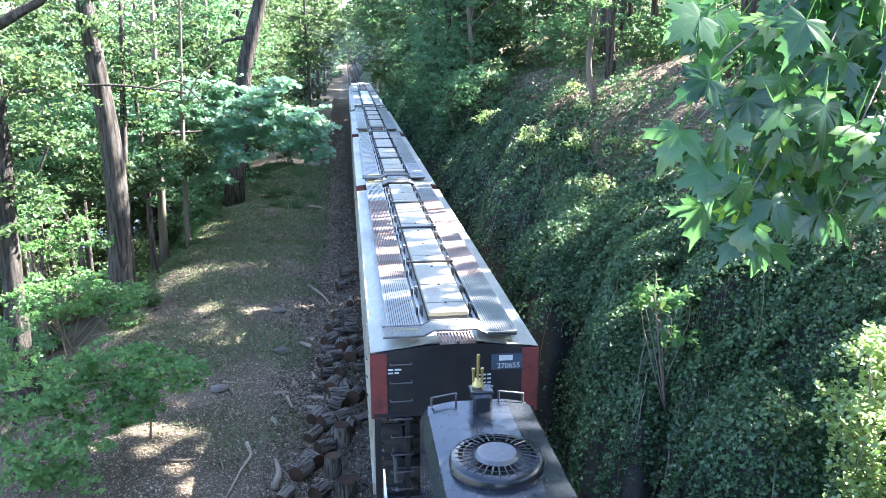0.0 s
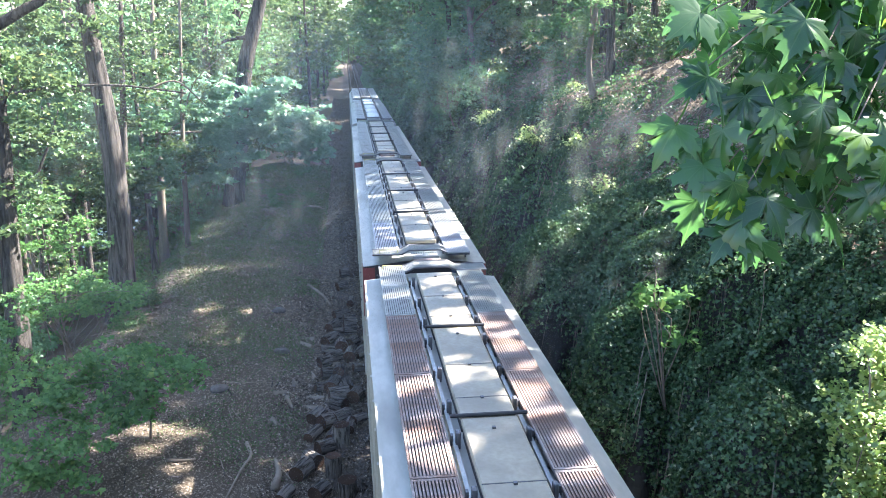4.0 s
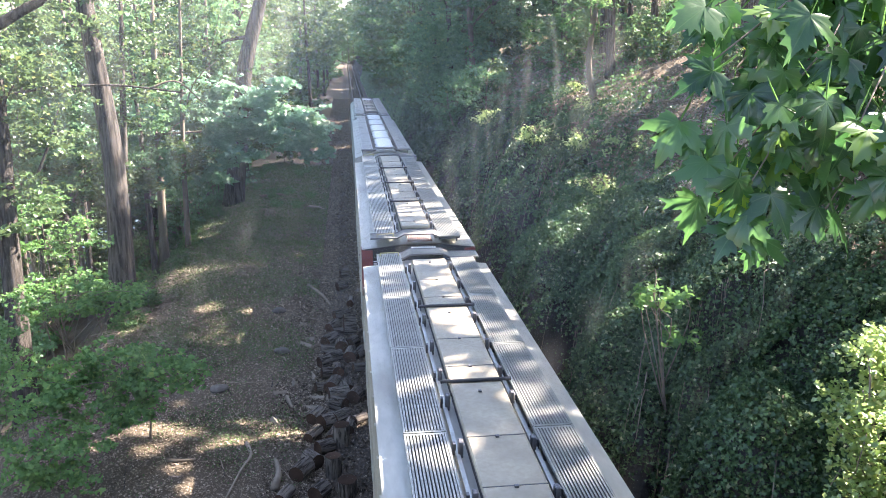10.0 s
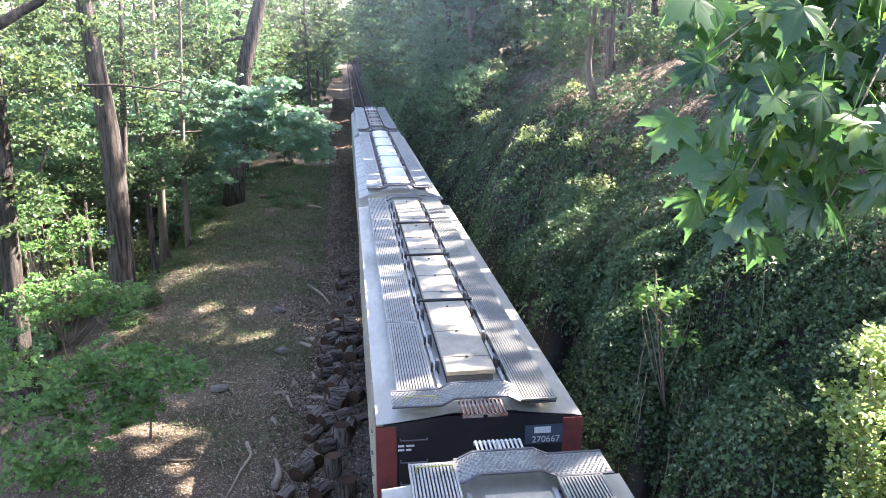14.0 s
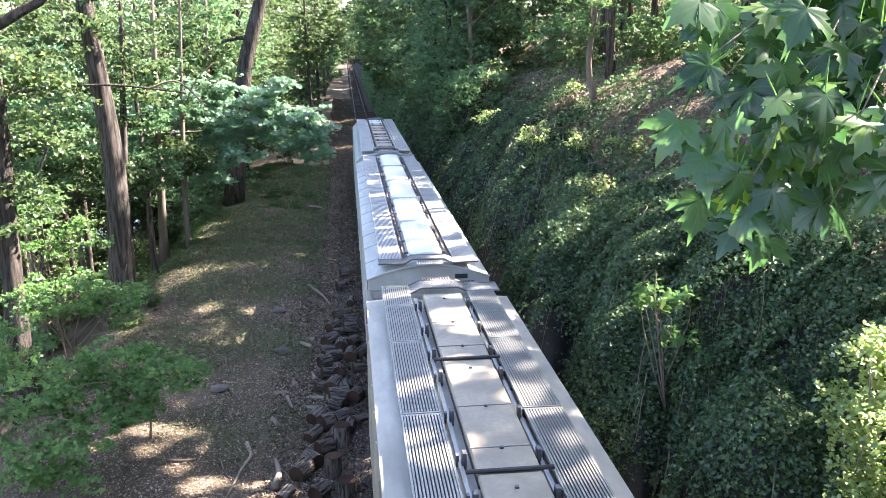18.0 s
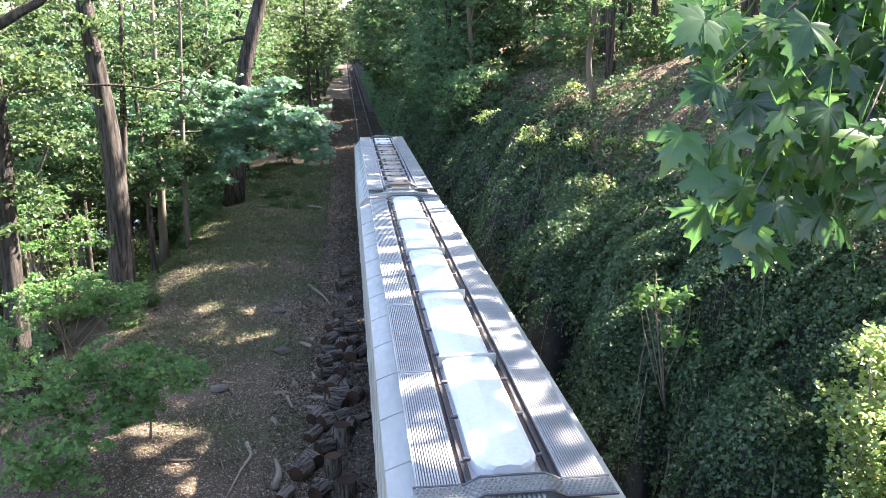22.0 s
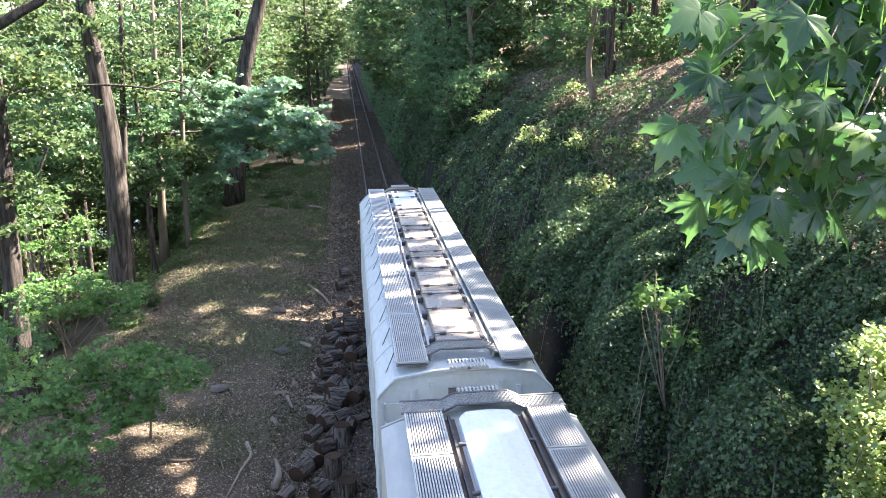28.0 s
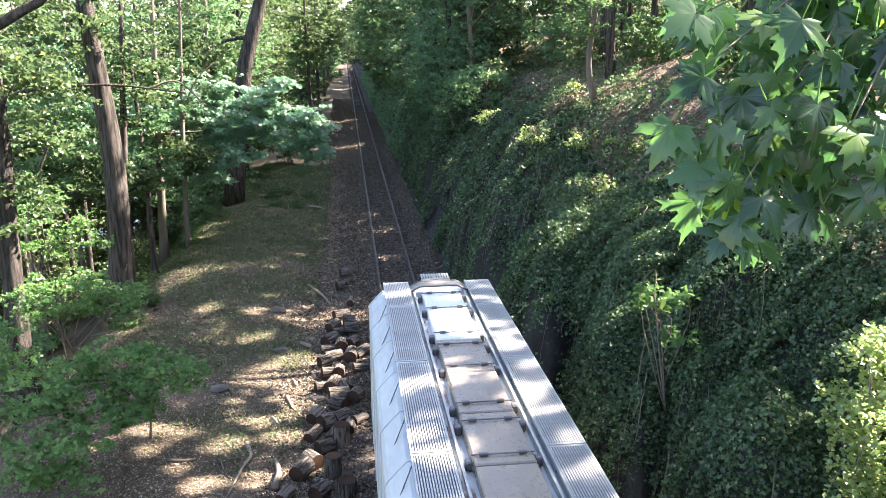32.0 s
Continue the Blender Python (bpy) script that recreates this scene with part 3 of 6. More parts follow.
def hopper_bays(parent, length, n, material, x=1.45):
    """The sloping discharge bays under the body and the sloped end floors."""
    for k in range(n):
        yc = 3.6 + (length - 7.2) * (k + 0.5) / n
        half = (length - 7.2) / n / 2
        bm = bmesh.new()
        top = [bm.verts.new(v) for v in ((-x, yc - half, 1.6), (x, yc - half, 1.6), (x, yc + half, 1.6), (-x, yc + half, 1.6))]
        low = [bm.verts.new(v) for v in ((-0.9, yc - 0.5, 0.5), (0.9, yc - 0.5, 0.5), (0.9, yc + 0.5, 0.5), (-0.9, yc + 0.5, 0.5))]
        bm.faces.new(list(reversed(low)))
        bm.faces.new(top)
        for i in range(4):
            j = (i + 1) % 4
            bm.faces.new((top[i], low[i], low[j], top[j]))
        bmesh.ops.recalc_face_normals(bm, faces=bm.faces[:])
        part("discharge_bay", bm, material, parent)
    for s in (0, 1):
        y0, y1 = (0.35, 3.6) if s == 0 else (length - 0.35, length - 3.6)
        bm = bmesh.new()
        vs = [bm.verts.new(v) for v in ((-x, y0, 3.0), (x, y0, 3.0), (x, y1, 1.2), (-x, y1, 1.2), (-x, y0, 2.9), (x, y0, 2.9), (x, y1, 1.1), (-x, y1, 1.1))]
        for f in ((0, 1, 2, 3), (7, 6, 5, 4), (0, 4, 5, 1), (2, 6, 7, 3), (1, 5, 6, 2), (0, 3, 7, 4)):
            bm.faces.new([vs[i] for i in f])
        bmesh.ops.recalc_face_normals(bm, faces=bm.faces[:])
        part("sloped_floor", bm, BLACK, parent)


def square_hopper(label, number, board, patches, step_near, step_far, length=17.05):
    """A covered hopper with flat sides, black ends with red corners, and a row of oblong hatches."""
    car = new("covered_hopper_wagon")
    tagged(car, label, "hopper wagon", "wagons of the train")
    W, E, Pk = 1.6, 4.33, 4.47
    # sides
    for sx in (-1, 1):
        bm = bmesh.new()
        box(bm, sx * W - 0.02, sx * W + 0.02, 0.36, length - 0.36, 1.45, E - 0.004)
        box(bm, sx * W - 0.05, sx * W + 0.05, 0.0, length, E - 0.16, E - 0.004)
        box(bm, sx * W - 0.06, sx * W + 0.06, 0.1, length - 0.1, 1.2, 1.45)
        y = 1.0
        while y < length - 0.5:
            box(bm, sx * (W + 0.045) - 0.03, sx * (W + 0.045) + 0.03, y, y + 0.09, 1.45, E - 0.17)
            y += 1.05
        part("side_sheet", bm, WHITE, car, "pale grey ribbed side with dust")
    # roof skin
    bm, a, b = sheet([(-W - 0.05, E), (-0.95, E + 0.07), (-0.5, Pk), (0.5, Pk), (0.95, E + 0.07), (W + 0.05, E)], 0.02, length - 0.02)
    roof = part("roof", bm, WHITE, car, "pale weathered roof sheet with rust blooms")
    bm = bmesh.new()
    for sx in (-1, 1):
        box(bm, sx * 0.56 - 0.03, sx * 0.56 + 0.03, 0.6, length - 0.6, Pk - 0.03, Pk + 0.09)
    part("hatch_coaming", bm, GALVW, car)
    # ends
    for y0, y1, inward in ((0.0, 0.06, 1), (length - 0.06, length, -1)):
        bm = solid([(-W, 3.0), (W, 3.0), (W, E - 0.02), (0.5, Pk - 0.04), (-0.5, Pk - 0.04), (-W, E - 0.02)], y0, y1)
        end = part("end_sheet", bm, BLACK, car, "black end sheet")
        yo = y0 - 0.01 if inward > 0 else y1
        for sx in (-1, 1):
            bm = bmesh.new()
            xa, xb = (W - 0.26, W + 0.06) if sx > 0 else (-W - 0.06, -W + 0.26)
            box(bm, xa, xb, yo - 0.015, yo + 0.03, 2.95, E - 0.03)
            box(bm, sx * W - 0.06, sx * W + 0.06, y0 if inward > 0 else y1 - 0.36, y0 + 0.36 if inward > 0 else y1, 2.95, E - 0.005)
            part("corner_post", bm, RED, car, "faded red corner")
            bm = bmesh.new()
            box(bm, sx * (W - 0.06) - 0.06, sx * (W - 0.06) + 0.06, yo, yo + 0.1, 1.15, 2.95)
            box(bm, sx * 0.95 - 0.05, sx * 0.95 + 0.05, yo, yo + 0.1, 1.15, 3.0)
            for z in (1.4, 2.1, 2.75):
                box(bm, sx * 1.25 - 0.3, sx * 1.25 + 0.3, yo + 0.02, yo + 0.07, z, z + 0.05)
            part("end_frame", bm, BLACK, car)
        bm = bmesh.new()
        for z in (3.05,):
            box(bm, -W, W, yo - 0.02, yo + 0.05, z - 0.08, z)
        part("end_sill", bm, BLACK, car)
    rung_ladder(car, -1.28, 0.42, -0.1, 1.4, 4.1, 8, STEEL)
    rung_ladder(car, -1.72, 0.0, 0.25, 1.4, 4.1, 8, STEEL)
    # roof walk
    # each walkway runs through to one end and stops at the crosswalk of the other
    zb = 4.66
    for x0, x1, y0, y1 in ((-1.29, -0.67, 0.5, length + 0.03), (0.61, 1.22, -0.03, length - 0.5)):
        cuts = [0.0] + [(y - y0) / (y1 - y0) for y in (3.74, 7.07, 10.39, 13.39, 15.5)] + [1.0]
        running_board(car, x0, x1, y0, y1, zb, board, cuts, 12, SHADE_DARK, patches)
    crosswalk(car, -0.05, 0.5, zb, -1.4, 0.61, PLATE)
    crosswalk(car, length - 0.5, length + 0.05, zb, -0.67, 1.38, PLATE)
    end_step(car, -0.57, -0.06, -0.37, 0.32, zb + 0.06, step_near)
    end_step(car, length + 0.04, length + 0.42, -0.34, 0.34, zb + 0.06, step_far)
    for y in (0.16, length - 0.16):
        bm = bmesh.new()
        rod(bm, (-1.2, y - 0.06, zb), (-1.2, y - 0.06, zb + 0.09), 0.012, sides=6)
        rod(bm, (-0.72, y - 0.06, zb), (-0.72, y - 0.06, zb + 0.09), 0.012, sides=6)
        rod(bm, (-1.2, y - 0.06, zb + 0.09), (-0.72, y - 0.06, zb + 0.09), 0.012, sides=6)
        part("grab_iron", bm, YELLOW, car, "faded yellow grab iron")
    # hatches
    n, ya, yb = 4, 0.95, length - 0.95
    pitch = (yb - ya) / n
    for k in range(n):
        y0, y1 = ya + k * pitch + 0.04, ya + (k + 1) * pitch - 0.04
        bm = bmesh.new()
        box(bm, -0.43, 0.42, y0, y1, 4.67, 4.77, 0.02)
        # rim below the lid, its colour darkened for the shade there
        slab("hatch_rim", -0.4, 0.39, y0 + 0.05, y1 - 0.05, Pk - 0.02, 4.668, SHADE_DARK, car)
        hatch = part("hatch", bm, HATCHP, car, "dusty beige hatch cover")
        stops = [y0 + (y1 - y0) * f for f in (0.15, 0.5, 0.9)]
        for yy in stops:
            for sx in (-1, 1):
                slab("latch", sx * 0.52 - 0.035, sx * 0.52 + 0.035, yy - 0.05, yy + 0.06, Pk + 0.02, 4.755, STEEL, hatch, 0.012)
                slab("latch_arm", sx * 0.6 - 0.02, sx * 0.6 + 0.02, yy + 0.06, yy + 0.14, Pk + 0.02, 4.66, STEEL, hatch)
            slab("lug", -0.025, 0.025, yy - 0.025, yy + 0.025, 4.772, 4.80, STEEL, hatch)
        for yy in stops[:2]:
            slab("seam", -0.425, 0.415, yy + 0.03, yy + 0.042, 4.768, 4.776, STEEL, hatch)
            slab("lid_rib", -0.425, 0.415, yy + 0.045, yy + 0.075, 4.768, 4.778, HATCHP, hatch)
        if k:
            bm = bmesh.new()
            rod(bm, (-0.58, y0 - 0.04, 4.79), (0.58, y0 - 0.04, 4.79), 0.032, sides=8)
            part("hatch_bar", bm, BLACK, hatch, "black locking bar")
    # writing on the near end
    bm = bmesh.new()
    box(bm, 0.72, 1.34, -0.022, -0.012, 3.87, 4.20)
    part("number_panel", bm, NAVY, car)
    letters(number, 0.155, LETTER, Matrix.Translation((0.83, -0.026, 3.90)) @ END_FACE, car)
    bars(car, [(0.87, 4.06, 0.27, 0.11)], -0.024, LETTER, "company_mark")
    words = [(0.42 + dx, 3.76 - 0.085 * i, w, 0.032) for i in range(4) for dx, w in ((0.0, 0.11), (0.14, 0.05), (0.22, 0.07 + 0.05 * (i == 3)))]
    words += [(-1.32 + dx, 3.95 - 0.07 * i, w, 0.032) for i in range(2) for dx, w in ((0.0, 0.1), (0.13, 0.13 - 0.05 * i))]
    bars(car, words, -0.014, LETTER)
    hopper_bays(car, length, 3, WHITE)
    running_gear(car, length)
    return car


def roof_section(W, z0, shoulder, crown, curved):
    """A cross-section with a gently curved roof, or one with flat chamfered shoulders."""
    if curved:
        roof = [(x, shoulder + (crown - shoulder) * (1 - (abs(x) / W) ** 2.0)) for x in np.linspace(-W, W, 15)]
    else:
        roof = [(-W, shoulder), (-W + 0.05, shoulder + 0.09), (-1.27, crown - 0.02), (-1.18, crown), (-0.55, crown + 0.1), (0.55, crown + 0.1), (1.18, crown), (1.27, crown - 0.02), (W - 0.05, shoulder + 0.09), (W, shoulder)]
    return [(-W, z0)] + [(float(x), float(z)) for x, z in roof] + [(W, z0)]


def rounded_hopper(label, paint, number, length, board, kind_):
    """A covered hopper with rounded shoulders; trough: one long white cover, hatch: a run of brown covers."""
    car = new("covered_hopper_wagon")
    tagged(car, label, "hopper wagon", "wagons of the train")
    W = 1.58
    sec = roof_section(W, 1.35, 4.26 if kind_ == "trough" else 4.05, 4.61 if kind_ == "trough" else 4.44, kind_ == "trough")
    bm, a, b = sheet(sec, 0.05, length - 0.05)
    part("body", bm, paint, car, "smooth rounded body side and roof", smooth=False)
    top = sec[1:-1]
    for s, (y0, y1) in enumerate(((0.04, 0.10), (length - 0.10, length - 0.04))):
        low = 3.0
        bm = solid([(-W + 0.02, low), (W - 0.02, low)] + [(x * 0.99, z - 0.02) for x, z in reversed(top)], y0, y1)
        part("end_sheet", bm, paint, car, "flat pale end sheet")
        bm = bmesh.new()
        yo = y0 - 0.05 if s == 0 else y1
        pts = [Vector((x, yo + 0.025, z)) for x, z in top]
        for p, q in zip(pts, pts[1:]):
            rod(bm, p, q, 0.03, sides=6)
        part("end_rim", bm, paint, car)
        for sx in (-1, 1):
            slab("end_post", sx * (W - 0.05) - 0.05, sx * (W - 0.05) + 0.05, yo, yo + 0.05, 1.15, 4.0, paint, car)
            slab("end_post", sx * 0.95 - 0.04, sx * 0.95 + 0.04, yo, yo + 0.05, 1.15, 4.2, paint, car)
            if kind_ == "hatch":
                slab("end_post", sx * 0.62 - 0.035, sx * 0.62 + 0.035, yo - 0.02, yo + 0.05, 1.15, 4.3, paint, car)
        slab("end_rail", -W + 0.1, W - 0.1, yo - 0.006, yo + 0.044, 3.28, 3.34, paint, car)
        if s == 0:
            bm = bmesh.new()
            box(bm, -0.32, 0.34, yo - 0.02, yo + 0.03, 3.95, 4.2)
            part("end_recess_plate", bm, STEEL if kind_ == "hatch" else paint, car)
    # side seams
    for k in range(1, int(length / 1.55)):
        y = k * 1.55
        for flip in (1, -1):
            bm = bmesh.new()
            pts = [Vector((flip * x * 1.004, y, z + 0.004)) for x, z in sec[0:5]]
            for p, q in zip(pts, pts[1:]):
                rod(bm, p, q, 0.012, sides=5)
            part("roof_seam", bm, paint, car)
    zb = 4.68
    cuts = [0.0, 0.19, 0.38, 0.56, 0.75, 0.93, 1.0] if kind_ == "trough" else [0.0, 0.155, 0.34, 0.53, 0.72, 0.9, 1.0]
    for x0, x1 in ((-1.24, -0.66), (0.66, 1.24)):
        running_board(car, x0, x1, 0.35 if kind_ == "trough" else 0.1, length - (0.35 if kind_ == "trough" else 0.1), zb, board, cuts, 14, SHADE_GREY)
    for sx in (-1, 1) if kind_ == "hatch" else ():
        k = 0.8
        while k < length - 0.4:
            bar("board_strut", (sx * 1.22, k, zb - 0.06), (sx * 1.5, k - 0.28, 4.08), 0.01, STEEL, car, 5)
            k += 1.35
    for y0, y1 in (((0.0, 0.38), (length - 0.38, length)) if kind_ == "trough" else ((0.45, 0.8), (length - 0.75, length - 0.4))):
        if kind_ == "trough":
            crosswalk(car, y0, y1, zb, -1.28, 1.28, PLATE)
        else:
            crosswalk(car, y0, y1, zb - 0.01, -0.66, 0.66, PLATE)
    end_step(car, -0.32, 0.04, -0.34, 0.34, zb + 0.05, GALVW)
    end_step(car, length - 0.04, length + 0.32, -0.34, 0.34, zb + 0.05, GALVW)
    bm = bmesh.new()
    for sx in (-1, 1):
        box(bm, sx * 0.57 - 0.02, sx * 0.57 + 0.02, 0.5, length - 0.5, 4.5, 4.66)
    # beside the trough cover the coaming's colour carries the gap's shade
    part("hatch_coaming", bm, SHADE_DARK if kind_ == "trough" else GALVW, car)
    if kind_ == "trough":
        n, ya, yb = 5, 0.62, length - 0.62
        pitch = (yb - ya) / n
        for k in range(n):
            y0, y1 = ya + k * pitch + 0.01, ya + (k + 1) * pitch - 0.01
            prof = [(-0.44, 4.55), (-0.44, 4.72), (-0.36, 4.775), (0, 4.795), (0.36, 4.775), (0.44, 4.72), (0.44, 4.55)]
            bm = bmesh.new()
            rings = []
            steps = [y0, y1]
            widths = [1.0, 1.0]
            if k == 0:
                steps, widths = [y0, y0 + 0.06, y0 + 0.16, y0 + 0.32, y1], [0.45, 0.72, 0.9, 1.0, 1.0]
            if k == n - 1:
                steps, widths = [y0, y1 - 0.1, y1], [1.0, 1.0, 0.9]
            for yy, wd in zip(steps, widths):
                rings.append([bm.verts.new((x * wd, yy, z)) for x, z in prof])
            for r0, r1 in zip(rings, rings[1:]):
                for i in range(6):
                    bm.faces.new((r0[i], r1[i], r1[i + 1], r0[i + 1]))
            bm.faces.new(rings[0])
            bm.faces.new(list(reversed(rings[-1])))
            bmesh.ops.recalc_face_normals(bm, faces=bm.faces[:])
            cover = part("trough_cover", bm, TROUGH, car, "smooth white rounded hatch cover")
            for yy in np.arange(y0 + 0.35, y1, 1.25):
                for sx in (-1, 1):
                    slab("latch", sx * 0.5 - 0.055, sx * 0.5 + 0.055, float(yy), float(yy) + 0.05, 4.66, 4.72, STEEL, cover, 0.015)
            if k:
                bm = bmesh.new()
                box(bm, -0.5, 0.52, y0 - 0.035, y0 + 0.02, 4.60, 4.825, 0.012)
                part("cover_band", bm, GREYW, cover)
        bm = bmesh.new()
        for sx in (-1, 1):
            box(bm, sx * 0.6 - 0.12, sx * 0.6 + 0.12, 0.5, length - 0.5, 4.584, 4.594)
        part("gutter", bm, OLDSTEP, car, "rusty gutter beside the hatch")
    else:
        n, ya, yb = 10, 0.95, length - 0.95
        pitch = (yb - ya) / n
        for k in range(n):
            y0, y1 = ya + k * pitch + 0.02, ya + (k + 1) * pitch - 0.02
            bm = bmesh.new()
            box(bm, -0.42, 0.42, y0, y1, 4.52, 4.74, 0.02)
            hatch = part("hatch", bm, TROUGH if k > n - 3 else HATCHB, car, "dusty hatch cover")
            for yy in (y0 + 0.18, y1 - 0.3) if k % 2 else (y0 + 0.25,):
                for sx in (-1, 1):
                    slab("hinge", sx * 0.27 - 0.06, sx * 0.27 + 0.06, yy, yy + 0.06, 4.741, 4.79, STEEL, hatch, 0.01)
                    slab("latch", sx * 0.48 - 0.05, sx * 0.48 + 0.05, yy - 0.06, yy + 0.07, 4.56, 4.71, STEEL, hatch, 0.02)
                bar("hinge_rod", (-0.44, yy + 0.03, 4.765), (0.44, yy + 0.03, 4.765), 0.012, STEEL, hatch)
        bm = bmesh.new()
        box(bm, -0.62, -0.48, 0.9, length * 0.9, 4.548, 4.575)
        part("rust_streak_plate", bm, RUSTPATCH, car, "rust beside the hatches")
    if number:
        letters(number, 0.17, LETTERD, Matrix.Translation((0.66, -0.03, 4.06)) @ END_FACE, car)
        bars(car, [(0.68, 4.24, 0.32, 0.12)], -0.02, LETTERD, "company_mark")
        bars(car, [(-1.12, 3.55, 0.3, 0.03), (-1.2, 3.46, 0.46, 0.03)], -0.02, LETTERD)
        bm = bmesh.new()
        for xa, xb, za, zc in ((-1.50, -0.86, 4.0, 4.02), (-1.50, -0.86, 3.58, 3.6), (-1.50, -1.48, 3.6, 4.0), (-0.88, -0.86, 3.6, 4.0)):
            box(bm, xa, xb, -0.03, -0.012, za, zc)
        part("notice_frame", bm, GREYW, car)
        letters("CAUTION", 0.06, RED, Matrix.Translation((-1.32, -0.03, 3.84)) @ END_FACE, car, "notice_lettering")
        letters("NO SIDE LADDER", 0.06, RED, Matrix.Translation((-1.44, -0.03, 3.75)) @ END_FACE, car, "notice_lettering")
        rung_ladder(car, -1.45, 0.6, -0.1, 1.4, 3.7, 7, GREYW)
    else:
        rung_ladder(car, -1.45, 0.45, -0.1, 1.4, 4.0, 8, BLUEW)
    rung_ladder(car, -1.72, 0.0, 0.25, 1.4, 3.7, 8, STEEL)
    hopper_bays(car, length, 4 if kind_ == "trough" else 3, paint)
    running_gear(car, length)
    return car


def locomotive():
    """The rear hood of a diesel locomotive, with its roof fan, bell and handrails."""
    eng = new("diesel_locomotive")
    tagged(eng, "dark grey-black diesel locomotive with a round roof fan", "locomotive")
    L_ = 16.0
    h = 0.95
    sec = [(-h, 1.55), (h, 1.55), (h, 4.25), (h - 0.12, 4.45), (0.45, 4.52), (-0.45, 4.52), (-h + 0.12, 4.45), (-h, 4.25)]
    bm = solid(sec, -L_, -2.1)
    part("hood", bm, ENGINE, eng, "dark painted hood with a soft sheen")
    sec2 = [(x * 0.97, z - 0.03 if z > 2 else z) for x, z in sec]
    bm = solid(sec2, -2.1, -1.92)
    part("hood_end", bm, ENGINE, eng)
    bm = bmesh.new()
    box(bm, -1.55, 1.55, -L_, 0.0, 1.15, 1.5, 0.03)
    part("walkway_deck", bm, BLACK, eng)
    ring = bmesh.new()
    yc = -3.98
    fan = []
    n = 40
    for rad, z in ((0.66, 4.50), (0.66, 4.60), (0.62, 4.65), (0.54, 4.66)):
        fan.append([ring.verts.new((-0.06 + rad * math.cos(6.2832 * i / n), yc + rad * math.sin(6.2832 * i / n), z)) for i in range(n)])
    for a, b in zip(fan, fan[1:]):
        for i in range(n):
            ring.faces.new((a[i], a[(i + 1) % n], b[(i + 1) % n], b[i]))
    ring_ob = part("roof_fan", ring, ENGINE, eng, "round roof fan housing", smooth=True)
    bm = bmesh.new()
    for i in range(30):
        a = 6.2832 * i / 30
        rod(bm, (-0.06 + 0.35 * math.cos(a), yc + 0.35 * math.sin(a), 4.68), (-0.06 + 0.58 * math.cos(a), yc + 0.58 * math.sin(a), 4.655), 0.012, sides=5)
    for rad in (0.46,):
        for i in range(36):
            a, b = 6.2832 * i / 36, 6.2832 * (i + 1) / 36
            rod(bm, (-0.06 + rad * math.cos(a), yc + rad * math.sin(a), 4.672), (-0.06 + rad * math.cos(b), yc + rad * math.sin(b), 4.672), 0.007, sides=4)
    part("fan_grille", bm, ENGINE, ring_ob)
    bm = bmesh.new()
    rod(bm, (-0.06, yc, 4.66), (-0.06, yc, 4.71), 0.31, 0.27, 28)
    part("fan_cap", bm, STEEL, ring_ob, "dark metal fan cap")
    bm = bmesh.new()
    rod(bm, (-0.06, yc, 4.52), (-0.06, yc, 4.56), 0.6, sides=28)
    part("fan_well", bm, BLACK, ring_ob)
    bm = bmesh.new()
    box(bm, -0.14, 0.17, -2.42, -2.02, 4.4, 4.8, 0.04)
    box(bm, -0.17, 0.2, -2.36, -2.08, 4.78, 4.84, 0.015)
    lamp = part("headlight_housing", bm, ENGINE, eng)
    bm = bmesh.new()
    rod(bm, (-0.02, -2.1, 4.84), (-0.02, -2.1, 4.95), 0.1, 0.05, 12)
    rod(bm, (-0.02, -2.1, 4.95), (-0.01, -2.1, 5.36), 0.02, 0.03, 8)
    for sx in (-0.09, 0.05):
        rod(bm, (sx, -2.1, 4.88), (sx, -2.1, 5.13), 0.016, 0.03, 8)
    part("horn", bm, BRASS, eng, "shiny brass horn cluster")
    for sx in (-1, 1):
        bm = bmesh.new()
        for k in range(9):
            y = -0.5 - k * 1.8
            rod(bm, (sx * 1.48, y, 1.5), (sx * 1.48, y, 2.5), 0.018, sides=6)
        rod(bm, (sx * 1.48, -0.5, 2.5), (sx * 1.48, -15, 2.5), 0.018, sides=6)
        part("handrail", bm, LETTER, eng, "white handrail")
    for sx in (-1, 1):
        bm = bmesh.new()
        rod(bm, (sx * 0.35, -1.98, 4.5), (sx * 0.35, -1.98, 4.66), 0.02, sides=6)
        rod(bm, (sx * 0.75, -1.98, 4.45), (sx * 0.75, -1.98, 4.6), 0.02, sides=6)
        rod(bm, (sx * 0.35, -1.98, 4.66), (sx * 0.75, -1.98, 4.6), 0.016, sides=6)
        part("roof_grab_rail", bm, STEEL, eng)
    for yc2 in (-3.2, -12.5):
        for sx in (-1, 1):
            slab("bogie_side", sx * 1.05 - 0.1, sx * 1.05 + 0.1, yc2 - 1.5, yc2 + 1.5, 0.4, 0.85, BLACK, eng, 0.04)
        for dy in (-1.2, 1.2):
            bm = bmesh.new()
            for sx in (-1, 1):
                rod(bm, (sx * 0.69, 0, 0), (sx * 0.82, 0, 0), 0.46, sides=24)
            rod(bm, (-1, 0, 0), (1, 0, 0), 0.09)
            ws = part("wheelset", bm, RAIL, eng)
            WHEELSETS.append((ws, yc2 + dy))
    return eng


